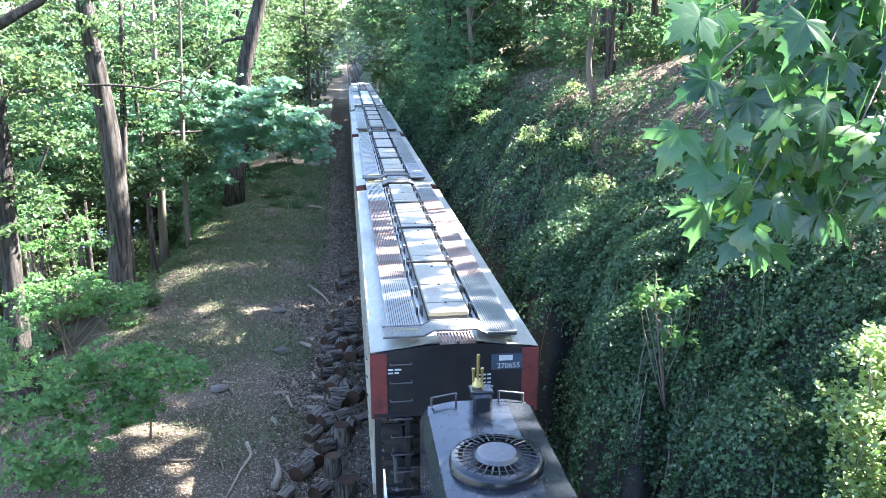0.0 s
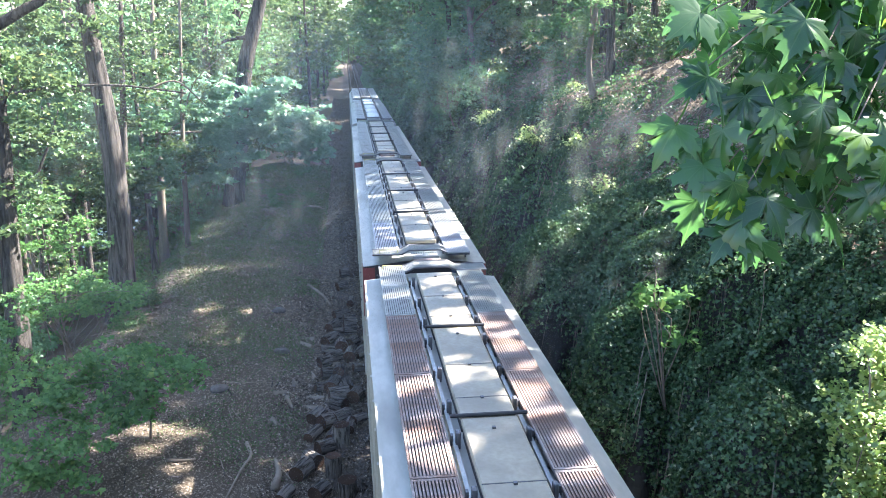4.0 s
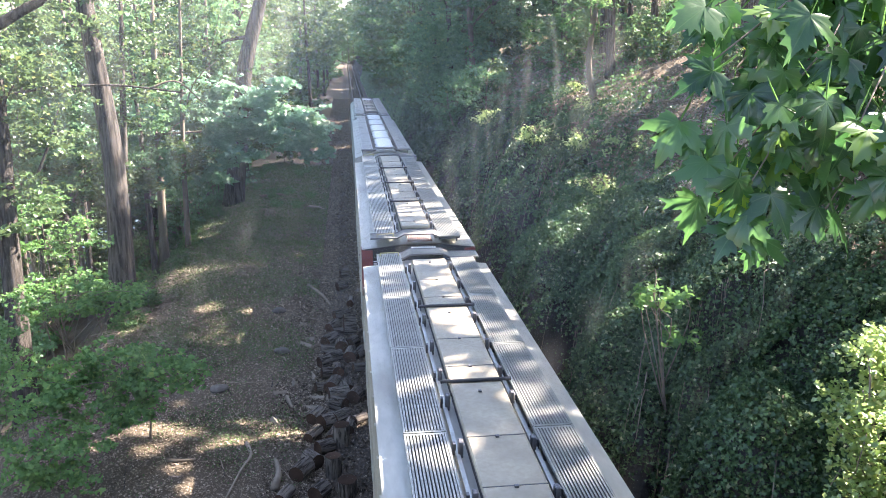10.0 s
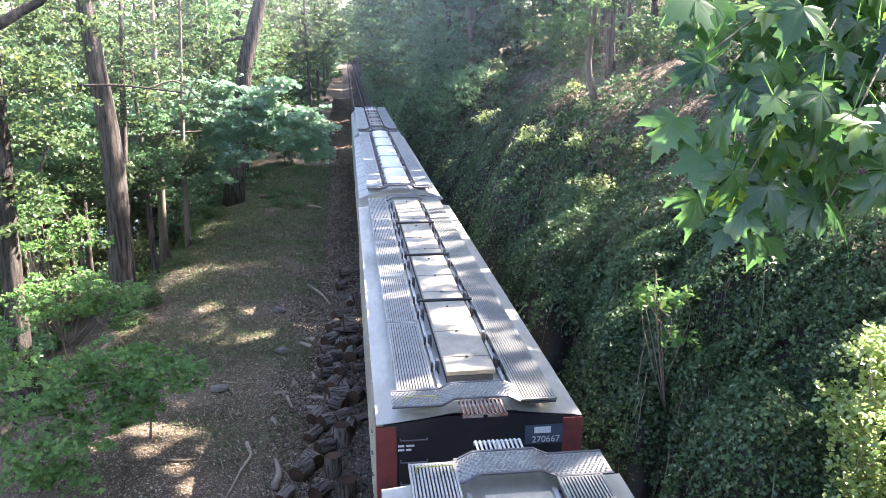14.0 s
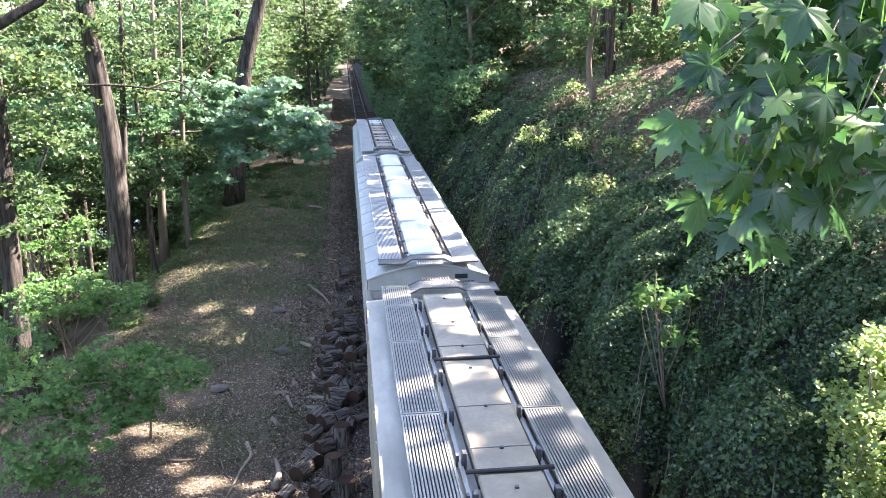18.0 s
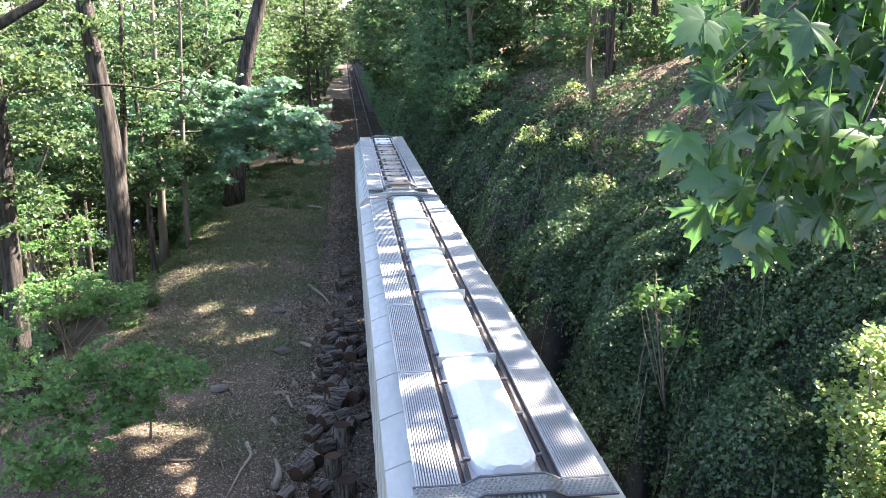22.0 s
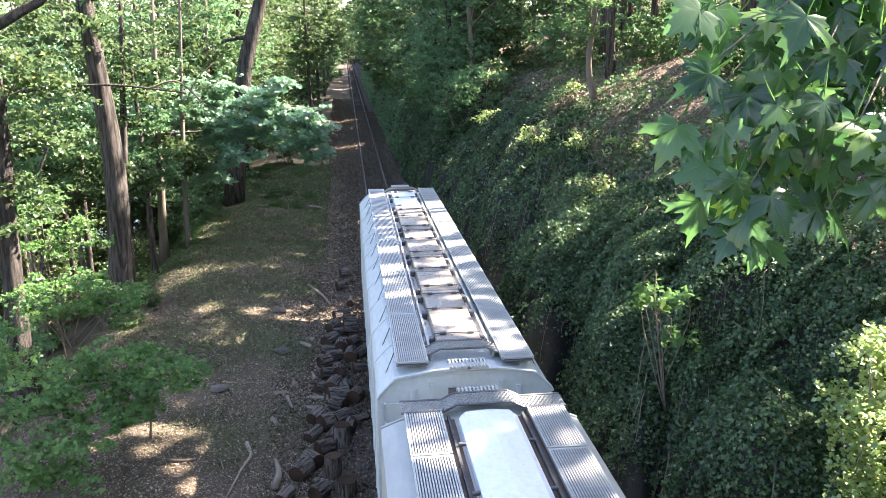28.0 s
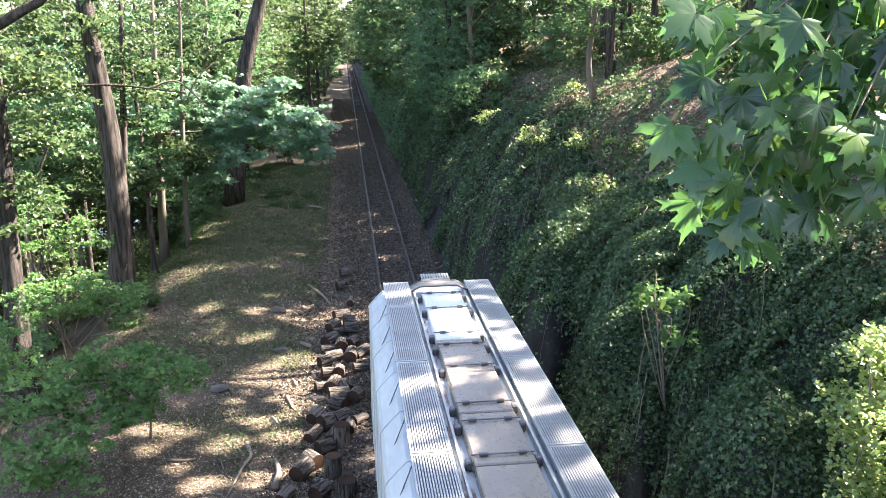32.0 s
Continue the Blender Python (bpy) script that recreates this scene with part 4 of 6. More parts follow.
LOCO = locomotive()
CARS = [
    (square_hopper("pale covered hopper wagon with rusty roof walkways and black red-cornered end", "270655", GALV,
                   (None, RUSTY, RUSTY, RUSTY, None, None), RUSTSTEP, RUSTSTEP), 14.28),
    (square_hopper("pale covered hopper wagon with grey ribbed roof walkways and beige hatches", "270628", GALV,
                   (WORNGALV, None, None, None, None, None), GALVW, GALVW), 32.54),
    (square_hopper("pale covered hopper wagon with ribbed walkways and one rusty end step", "270667", GALV,
                   (), RUSTSTEP, RUSTSTEP, 16.85), 51.38),
    (rounded_hopper("pale grey long hopper wagon with a continuous white roof hatch", GREYW, "648257", 19.8, GALVW, "trough"), 70.1),
    (rounded_hopper("bluish white hopper wagon with brown dusty hatches, last of the train", BLUEW, "", 17.1, GALVW, "hatch"), 91.35),
]


def train_shift(t):
    u = t / 32.0
    return -0.05 - 101.36 * u + 31.15 * u * u - 20.45 * u ** 3


# ---- vegetation ----

dapple = random.Random(41)
SUN_GAPS = [(dapple.uniform(0.5, 3.5), dapple.uniform(10.5, 20), 4.65, dapple.uniform(0.12, 0.36)) for _ in range(58)] + [(dapple.choice((dapple.uniform(0.5, 1.2), dapple.uniform(2.6, 3.4))), dapple.uniform(6.5, 10.5), 4.65, dapple.uniform(0.12, 0.3)) for _ in range(24)] + [(dapple.uniform(0.8, 3.3), dapple.uniform(20, 60), 4.65, dapple.uniform(0.1, 0.22)) for _ in range(75)] + [(-3.85, 30.05, 0.0, 0.42), (-5.7, 30.3, 0.0, 0.5), (-5.6, 20.1, 0.0, 0.6), (-4.8, 19.7, 0.0, 0.35), (-5.3, 19.0, 0.0, 0.45), (-4.3, 18.1, 0.0, 0.4), (-6.6, 19.6, 0.0, 0.3), (-9.0, 28.3, -0.8, 0.5), (-8.7, 30.0, -0.5, 0.55), (-1.5, 21.9, -0.2, 0.75), (-2.0, 20.9, -0.2, 0.45),
            (-1.3, 23.2, -0.2, 0.8), (-3.4, 22.0, 0.0, 0.28), (-3.5, 36.1, 0.0, 0.2),
            (2.9, 26.0, 4.6, 1.5), (1.6, 25.0, 4.7, 0.9), (1.0, 28.5, 4.6, 0.5), (2.6, 11.3, 4.7, 0.35), (1.0, 12.0, 4.7, 0.4),
            (2.9, 13.5, 4.7, 0.3), (0.9, 8.4, 4.6, 0.25), (1.9, 14.8, 4.7, 0.5), (1.0, 16.8, 4.6, 0.35), (3.0, 19.5, 4.6, 0.5),
            (0.9, 20.5, 4.6, 0.4), (2.0, 22.0, 4.7, 0.4),
            (8.3, 45.0, 5.6, 1.4), (9.4, 30.0, 6.5, 0.8), (6.95, 8.5, 5.5, 1.5), (6.7, 8.1, 4.6, 1.1), (7.3, 8.9, 6.2, 1.2), (-4.5, 43.5, 6.6, 1.5), (-7.0, 43.5, 6.6, 1.6), (-2.4, 43.8, 5.8, 1.2), (-9.5, 43.0, 7.0, 1.4), (-1.8, 19.7, -0.2, 0.5), (11.5, 36.0, 8.2, 1.2), (7.6, 9.2, 6.3, 0.8),
            (1.2, 1.75, 9.88, 0.3), (1.25, 1.75, 9.75, 0.2), (0.98, 1.75, 9.96, 0.2), (1.1, 1.75, 10.05, 0.24), (0.76, 1.75, 10.1, 0.22), (0.86, 1.75, 10.19, 0.2), (1.35, 1.75, 9.85, 0.25), (8.5, 57.0, 8.5, 2.2), (8.2, 65.0, 8.0, 2.2), (10.5, 51.0, 10.0, 1.4), (8.0, 74.0, 8.0, 2.2), (11.5, 60.0, 11.0, 1.5), (5.5, 13.0, 5.8, 0.3), (8.5, 27.4, 6.1, 0.7), (8.1, 27.4, 5.7, 0.5), (8.8, 27.9, 6.5, 0.5), (7.9, 45.0, 5.3, 0.9), (12.2, 42.0, 8.4, 0.5), (12.3, 38.0, 8.6, 0.6), (12.5, 35.0, 8.7, 0.6), (10.0, 33.5, 11.6, 1.7), (9.0, 28.4, 6.6, 0.9), (9.8, 35.0, 7.6, 0.8), (8.4, 25.2, 6.6, 0.5), (10.5, 30.5, 7.8, 0.6), (7.9, 33.0, 6.3, 0.45), (7.6, 22.0, 6.0, 0.3), (6.8, 17.5, 5.2, 0.35), (-3.0, 44.0, 7.2, 0.6), (-5.8, 44.0, 8.4, 1.0), (-4.4, 43.5, 7.0, 0.35), (-9.5, 44.0, 8.3, 1.2), (-6.8, 43.5, 6.2, 0.5), (-8.0, 43.5, 5.0, 0.5), (-8.8, 42.0, 5.0, 0.9), (-10.4, 40.0, 4.8, 0.8), (-11.2, 38.0, 4.6, 0.8), (-12.5, 44.0, 6.0, 1.5), (-9.3, 33.0, 4.4, 0.5),
            (-9.6, 25.0, 2.8, 1.2), (-10.8, 28.6, 3.8, 1.3), (-12.6, 31.4, 4.6, 1.8), (-11.5, 24.0, 3.0, 1.2), (-14.0, 40.0, 4.0, 1.5), (-16.0, 44.0, 8.0, 2.0), (-4.0, 52.0, 11.0, 1.5), (-9.0, 60.0, 9.0, 2.0)]
# flecks of sun on the brush at the top of the bank
SUN_GAPS += [(dapple.uniform(7.6, 12.0), dapple.uniform(20, 42), dapple.uniform(6.2, 8.4), dapple.uniform(0.3, 0.65)) for _ in range(30)]


def let_sun_in(p):
    """Keeps only the leaves outside the gaps in the canopy through which the sun reaches the ground."""
    way = np.array(SUN_WAY)
    keep = np.ones(len(p), bool)
    if not len(p):
        return p
    mid = p.mean(axis=0)
    reach = np.linalg.norm(p - mid, axis=1).max()
    for x, y, z, r in SUN_GAPS:
        to = mid - np.array([x, y, z])
        if np.linalg.norm(to - (to @ way) * way) > reach + 1.6 * r:
            continue
        d = p - np.array([x, y, z])
        along = d @ way
        off = np.linalg.norm(d - along[:, None] * way, axis=1)
        keep &= ~((along > 2.5) & (off < r * (1 + 0.3 * np.sin(5 * d[:, 1] + 3 * d[:, 2]) + 0.25 * np.sin(11 * d[:, 1] - 7 * d[:, 2]))))
    return p[keep]


def tiers(g, centre, radii, count, per, reach=1.0, thick=0.06, shell=0.5):
    """Leaf places in level, drooping sprays spread through an uneven crown."""
    out = []
    for _ in range(count):
        v = g.normal(size=3)
        v *= (shell + (1 - shell) * g.random()) * g.uniform(0.75, 1.12) / np.linalg.norm(v)
        c = np.array(centre) + v * np.array(radii)
        r = reach * g.uniform(0.5, 1.2)
        n = max(4, int(per * g.uniform(0.5, 1.4)))
        a, d = g.uniform(0, 6.283, n), np.sqrt(g.random(n)) * r
        sq, turn = g.uniform(0.45, 1.0), g.uniform(0, 3.14)
        x, y = np.cos(a) * d, np.sin(a) * d * sq
        tilt = g.normal(0, 0.18, 2)
        p = np.stack([x * np.cos(turn) - y * np.sin(turn), x * np.sin(turn) + y * np.cos(turn), np.zeros(n)], 1)
        p[:, 2] = p[:, 0] * tilt[0] + p[:, 1] * tilt[1] - 0.18 * d * d / max(r, 0.1) + g.normal(0, thick, n)
        out.append(p + c)
    return np.concatenate(out)


def tree(label, trunk, r0, r1, crowns, leaf, material, bark=BARK, name="tree", category="tree", seed=1, sunny=False, limbs=7, sides=12, flat=0.55, group="", lobed=False, front=False, open_face=False):
    """A tapered trunk, limbs to the crown, and the crown's leaves. crowns: (centre, radii, sprays, leaves in each, reach)."""
    g = np.random.default_rng(seed)
    base = Vector(trunk[0])
    root = new(name)
    root.location = base
    tagged(root, label, category, group)
    pts = smooth_points(trunk, 26)[::2] + [Vector(trunk[-1])]
    rad = [r1 + (r0 - r1) * (1 - i / 13) ** 0.9 for i in range(14)]
    rad[0] *= 1.35
    rad[1] *= 1.08
    loc = [Vector(p) - base for p in pts]
    loc[0].z -= 0.35
    vs, fs = tube(loc, rad, sides, 0.06, seed)
    link_mesh("trunk", vs, fs, bark, root, True)
    allp = []
    for c in crowns:
        p = tiers(g, *c)
        if front:
            v = (p - np.array(c[0])) / np.array(c[1])
            p = p[(v[:, 1] < 0.3) & (v[:, 2] > -1.15) & (np.linalg.norm(v, axis=1) > 0.55)]
        allp.append(let_sun_in(p) if sunny else p)
    allp = np.concatenate(allp)
    for k in range(limbs):
        tgt = allp[g.integers(len(allp))]
        i = int(g.integers(6, 13))
        a = np.array(pts[i])
        if tgt[2] < a[2] - 1.5:
            continue
        mid = (a + tgt) / 2 + np.array([g.normal(0, 0.2), g.normal(0, 0.2), 0.35])
        way = smooth_points([a, mid, tgt], 7)
        if sunny and len(let_sun_in(np.array([tuple(q) for q in way]))) < 7:
            continue
        sp = [Vector(q) - base for q in way]
        rr = rad[i] * 0.42
        vs, fs = tube(sp, [rr * (1 - 0.85 * j / 6) + 0.006 for j in range(7)], 6)
        link_mesh("limb", vs, fs, bark, root, True)
    facing = g.normal(0, 0.4 if open_face else 0.28, (len(allp), 3)) + np.array([0.15, -0.3 if open_face else -0.55, 0.9]) if front or open_face else None
    me = leaf_mesh("crown", allp - np.array(base), leaf, material, flat, 0.35, seed, facing, lobed)
    cr = new("crown", me)
    cr.parent = root
    return root


def gz(x, y):
    return float(ground_z(x, y))


# the big trees on the river side
old_tree = tree("tall old tree with a thick leaning furrowed trunk on the bank", [(-9.75, 33, -1.0), (-9.5, 33, 2.2), (-9.4, 33, 5.4), (-9.6, 33, 8.6), (-9.85, 33, 11.8), (-9.7, 33, 15), (-9.4, 33, 18)],
     0.5, 0.2, [((-9.5, 33, 18.5), (5, 5, 3.5), 14, 40, 0.9), ((-10.6, 32.0, 10.4), (2.6, 1.4, 1.6), 36, 36, 0.6), ((-7.6, 32.6, 10.6), (1.8, 1.4, 1.2), 14, 36, 0.6)], 0.21, LEAF_A, seed=11, limbs=3, sides=18, sunny=True)
for way, thick in (([(-13.4, 32.6, 8.0), (-12.1, 32.6, 8.3), (-10.6, 32.5, 8.45), (-8.7, 32.5, 8.48), (-6.3, 32.7, 8.15)], 0.07), ([(-7.6, 32.6, 8.35), (-6.6, 32.8, 8.6), (-5.6, 33, 7.6)], 0.045), ([(-12.0, 31.8, 5.0), (-11.4, 32, 6.4), (-11.0, 32.2, 7.6)], 0.06)):
    vs, fs = tube([Vector(q) - Vector((-9.75, 33, -1.0)) for q in smooth_points(way, 10)], [thick * (1 - 0.06 * i) for i in range(10)], 8, 0.08)
    link_mesh("limb", vs, fs, DEADWOOD if thick < 0.05 else BARK, old_tree, True)
tree("tall leaning tree with a dark trunk beside the line", [(-7.6, 52, -0.2), (-6.9, 52, 4.2), (-6.3, 52, 8.4), (-5.7, 52, 10.6), (-5.1, 52, 12.6), (-4.4, 52, 16), (-4, 52, 20)],
     0.58, 0.25, [((-4.5, 52, 19.5), (5, 5, 3.5), 12, 40, 0.9), ((-8.5, 53, 10.5), (3.0, 2.0, 2.0), 50, 40, 0.8)], 0.21, LEAF_A, seed=12, limbs=4, sides=16, sunny=True)
# the maple whose low branches hang towards the line
tree("maple with broad drooping sprays of blue-green leaves over the line", [(-10.6, 45, -1.9), (-10.4, 45, 3), (-10.2, 45, 8), (-10, 45, 13)], 0.25, 0.1,
     [((-3.0, 44, 5.7), (2.0, 1.4, 1.6), 125, 56, 0.75), ((-5.8, 44, 6.4), (2.4, 1.6, 1.7), 145, 56, 0.8), ((-6.4, 43.6, 4.5), (2.3, 1.2, 0.8), 50, 56, 0.7), ((-4.8, 44, 8.0), (2.4, 1.2, 0.7), 36, 56, 0.7), ((-9.0, 44, 6.9), (2.6, 1.8, 1.6), 90, 56, 0.8), ((-12.4, 43, 5.8), (2.6, 2, 1.8), 80, 52, 0.8),
      ((-1.7, 44, 4.4), (0.9, 1.0, 0.8), 24, 50, 0.5), ((-7.6, 44, 3.4), (1.5, 1.0, 0.8), 18, 50, 0.6), ((-14.5, 44, 9.0), (3, 2.4, 2.0), 60, 45, 0.9)], 0.25, LEAF_M, BARK2, seed=13, limbs=26, flat=0.9, sunny=True, lobed=True, front=True)
for i, (x, y, z, lean, r, hgt) in enumerate([(-8.6, 42, -0.9, 0.3, 0.15, 13), (-9.9, 40, -1.6, -0.2, 0.17, 12), (-10.6, 38, -2.0, 0.4, 0.22, 14), (-14.7, 45, -4.4, 0.1, 0.2, 15), (-15.9, 46, -4.8, -0.3, 0.18, 14),
                                           (-16.3, 44, -5.0, -0.3, 0.16, 14), (-11.5, 27, -3.0, 0.3, 0.42, 14), (-9.3, 55, -0.8, 0.2, 0.2, 14), (-10.4, 62, -1.8, 0.3, 0.25, 15), (-8.9, 70, -0.5, 0.3, 0.22, 15),
                                           (-13, 52, -3.7, 0.4, 0.2, 15), (-14.5, 37, -4.3, -0.4, 0.15, 13), (-15.4, 39.5, -4.7, 0.6, 0.13, 12), (-13.6, 41, -4.0, -0.5, 0.15, 12)]):
    z = gz(x, y)
    top = (x + lean * 2, y, z + hgt)
    tree("slender woodland tree with a bare straight trunk on the bank", [(x, y, z), (x + lean * 0.4, y, z + hgt * 0.35), (x + lean, y + 0.3, z + hgt * 0.7), top], r, r * 0.35,
         [((x + lean * 2, y, z + hgt + 1.5), (3.0, 3.0, 2.4), 9, 36, 0.8), ((x + lean, y + 0.5, z + hgt * 0.78), (3.2, 2.4, 2.6), 80, 60, 0.8), ((x + lean - 0.4, y - 0.6, z + hgt * 0.56), (2.6, 2.0, 1.0), 4 if i < 3 else 34, 42, 0.75)] + ([((x, y, 4.4 - 0.3 * i), (1.9, 1.2, 1.3), 44, 46, 0.7)] if i < 3 else []), 0.175, (LEAF_A, LEAF_B)[i % 2], BARK2 if i == 0 else BARK if i < 4 else (BARK, BARK2)[i % 2], seed=30 + i, limbs=8, sunny=True, group="bank trees")
# a tree outside the view whose limb crosses the upper corner
side_tree = tree("old tree with a heavy limb reaching over the bench", [(-13.4, 25.4, -4.0), (-13.3, 25.4, 1), (-13.2, 25.4, 6), (-13.2, 25.4, 12)], 0.4, 0.2,
                 [((-13, 25.4, 13), (3.2, 2.5, 2.0), 30, 40, 0.9), ((-9.0, 24.6, 12.6), (1.6, 1.2, 0.8), 14, 34, 0.6)], 0.24, LEAF_A, seed=19, limbs=5, sunny=True)
vs, fs = tube([Vector(q) - Vector((-13.4, 25.4, -4.0)) for q in smooth_points([(-13.2, 25.4, 8.6), (-11.4, 25.1, 9.9), (-10.0, 25, 10.55), (-9.2, 25, 11.0), (-8.4, 25, 11.5), (-7.0, 24.6, 13.2)], 12)], [0.2 - 0.009 * i for i in range(12)], 10, 0.05)
link_mesh("limb", vs, fs, BARK, side_tree, True)


def forest_tree(label, seed, height, material, leaf, low, bark, spread=3.6, sprays=120, skirt=40, per=44, limbs=14):
    g = np.random.default_rng(seed)
    lean = g.uniform(-0.8, 0.8)
    return tree(label, [(0, 0, 0), (lean * 0.3, 0, height * 0.3), (lean * 0.7, 0.2, height * 0.65), (lean, 0, height)], 0.26, 0.08,
                [((lean, 0, (height + low) / 2 + 1), (spread, spread, (height - low) / 2 + 0.5), sprays, per, 1.1),
                 ((lean * 0.4, 0, low + 2.2), (spread * 0.85, spread * 0.85, 2.2), skirt, per, 1.0)], leaf, material, bark, seed=seed, limbs=limbs)


def spread_trees(protos, spots, group, seed):
    g = random.Random(seed)
    first = set()
    for x, y in spots:
        k = g.randrange(len(protos))
        m = Matrix.Translation((x, y, gz(x, y) - 0.1)) @ Matrix.Rotation(g.uniform(0, 6.28), 4, "Z")
        if k not in first:
            first.add(k)
            protos[k].matrix_basis = m
            ob = protos[k]
        else:
            ob = copy_thing(protos[k], m)
        tagged(ob, group=group)
    for k, p in enumerate(protos):
        if k not in first:
            p.matrix_basis = Matrix.Translation((-20 - 4 * k, 210, gz(-20 - 4 * k, 210)))


def scatter(seed, n, xr, yr, apart):
    g = random.Random(seed)
    out = []
    for _ in range(n * 30):
        p = (g.uniform(*xr), g.uniform(*yr))
        if all((p[0] - q[0]) ** 2 + (p[1] - q[1]) ** 2 > apart * apart for q in out):
            out.append(p)
        if len(out) >= n:
            break
    return out


left_protos = [forest_tree("green woodland tree with layered sunlit leaves", 51, 21, LEAF_A, 0.25, 1.5, BARK),
               forest_tree("green woodland tree with airy spreading branches", 52, 19, LEAF_A, 0.25, 0.8, BARK2),
               forest_tree("maple-like woodland tree with blue-green leaves", 53, 18, LEAF_B, 0.25, 1.0, BARK)]
spread_trees(left_protos, scatter(61, 14, (-15, -7.5), (58, 96), 3.6) + scatter(63, 26, (-28, -16.5), (42, 68), 2.8), "riverside woodland", 65)
far_protos = [forest_tree("distant green woodland tree", 54, 18, LEAF_A, 0.56, 0.5, BARK, 4.2, 62, 18, 22, 5),
              forest_tree("distant blue-green woodland tree", 55, 16, LEAF_B, 0.56, 0.5, BARK2, 4.2, 62, 18, 22, 5),
              forest_tree("distant dark woodland tree", 56, 17, LEAF_C, 0.56, 0.2, BARK, 4.2, 62, 18, 22, 5)]
# trees from x 46, out of view, and the last two rows are added for shade
spread_trees(far_protos, scatter(66, 22, (-17, -6), (96, 180), 4.5) + scatter(62, 16, (-16, -3.5), (180, 330), 6) + scatter(64, 22, (-125, -90), (20, 330), 9) + scatter(69, 26, (-165, -128), (40, 250), 8)
             + [(9.2 + (i % 3), 62 + 9 * i) for i in range(30)] + scatter(67, 20, (8, 34), (90, 190), 5) + [(7.2, 92), (6.6, 103), (6.6, 116), (6.8, 130), (6.4, 146), (6.6, 165), (6.2, 190), (6.4, 215), (6, 245), (5.6, 280)]
             + scatter(68, 10, (46, 60), (2, 62), 6) + scatter(75, 16, (6, 30), (200, 340), 6) + scatter(76, 22, (-16, 20), (372, 420), 4.5) + scatter(95, 10, (8.5, 15), (105, 270), 5) + [(6.9 + 0.3 * (i % 3), 97 + 16 * i) for i in range(11)], "distant woodland", 78)
g_far = random.Random(92)
for x, y in scatter(70, 26, (-145, -84), (270, 400), 7) + scatter(72, 12, (-16, 18), (402, 440), 4.5):
    far_tree = copy_thing(far_protos[g_far.randrange(3)], Matrix.Translation((x, y, gz(x, y) - 0.3)) @ Matrix.Rotation(g_far.uniform(0, 6.28), 4, "Z") @ Matrix.Scale(g_far.uniform(1.55, 1.85), 4))
    tagged(far_tree, group="distant woodland")
over_protos = [forest_tree("tall woodland tree leaning its crown over the line", 57, 19, LEAF_A, 0.42, 7, BARK, 5.2, 90, 20, 32)]
spread_trees(over_protos, [(-4.6, 105), (7.2, 112), (-4.4, 128), (6.8, 140), (-4.2, 155), (6.6, 172), (-4.2, 190), (6.4, 210), (-4, 235), (6, 260), (-3.8, 290), (5.8, 315)], "trees over the line", 79)
right_protos = [forest_tree("dense dark green tree on the hillside", 71, 14, LEAF_H, 0.24, 0.5, BARK),
                forest_tree("dense hillside tree with overlapping leafy sprays", 72, 11, LEAF_H, 0.23, 0.0, BARK2),
                forest_tree("yellowish green hillside tree", 73, 13, LEAF_A, 0.24, 0.5, BARK)]
spread_trees(right_protos, [(8.9, 56), (8.2, 63), (7.8, 71), (7.4, 79), (7.6, 86), (11, 60), (12.5, 67), (11, 76), (16, 57), (17, 64), (21, 60), (15.5, 72), (21, 70), (26, 62)], "hillside woodland", 77)


def bush(label, seed, material, leaf, height=2.6, spread=1.7):
    return tree(label, [(0, 0, 0), (0.05, 0, 0.5), (0.1, 0, height * 0.8)], 0.05, 0.015,
                [((0, 0, height * 0.55), (spread, spread, height * 0.5), 38, 34, 0.62)], leaf, material, BARK2, name="bush", category="bush", seed=seed, limbs=8, sides=6)


bushes = [bush("leafy green understory bush", 81, LEAF_A, 0.17), bush("leafy blue-green understory bush", 82, LEAF_B, 0.17, 3.4, 1.9), bush("dark green understory bush", 83, LEAF_C, 0.17, 2.2, 1.6)]
spread_trees(bushes, scatter(84, 16, (-13, -8.8), (44, 75), 2.0) + scatter(85, 8, (-16, -11.5), (26, 44), 2.2) + scatter(86, 14, (-10, -4.2), (66, 130), 3.0)
             + scatter(87, 12, (6.6, 9.5), (46, 74), 1.8) + scatter(88, 20, (5.2, 7.4), (72, 170), 3.0) + scatter(89, 18, (12.5, 24), (38, 56), 2.2) + scatter(90, 18, (13.5, 27), (14, 38), 2.6), "understory bushes", 91)

g_low = random.Random(93)
for i in range(36):
    if i < 22:
        x, y = g_low.gauss(-8.7, 0.45), g_low.uniform(29, 52)
    else:
        x, y = g_low.uniform(-7.5, -2.2), g_low.uniform(48, 74)
    low_bush = copy_thing(bushes[g_low.choice((0, 2, 2))], Matrix.Translation((x, y, gz(x, y) - 0.05)) @ Matrix.Rotation(g_low.uniform(0, 6.28), 4, "Z") @ Matrix.Scale(g_low.uniform(0.22, 0.42), 4))
    tagged(low_bush, "low green plant at the edge of the bench", group="understory bushes")

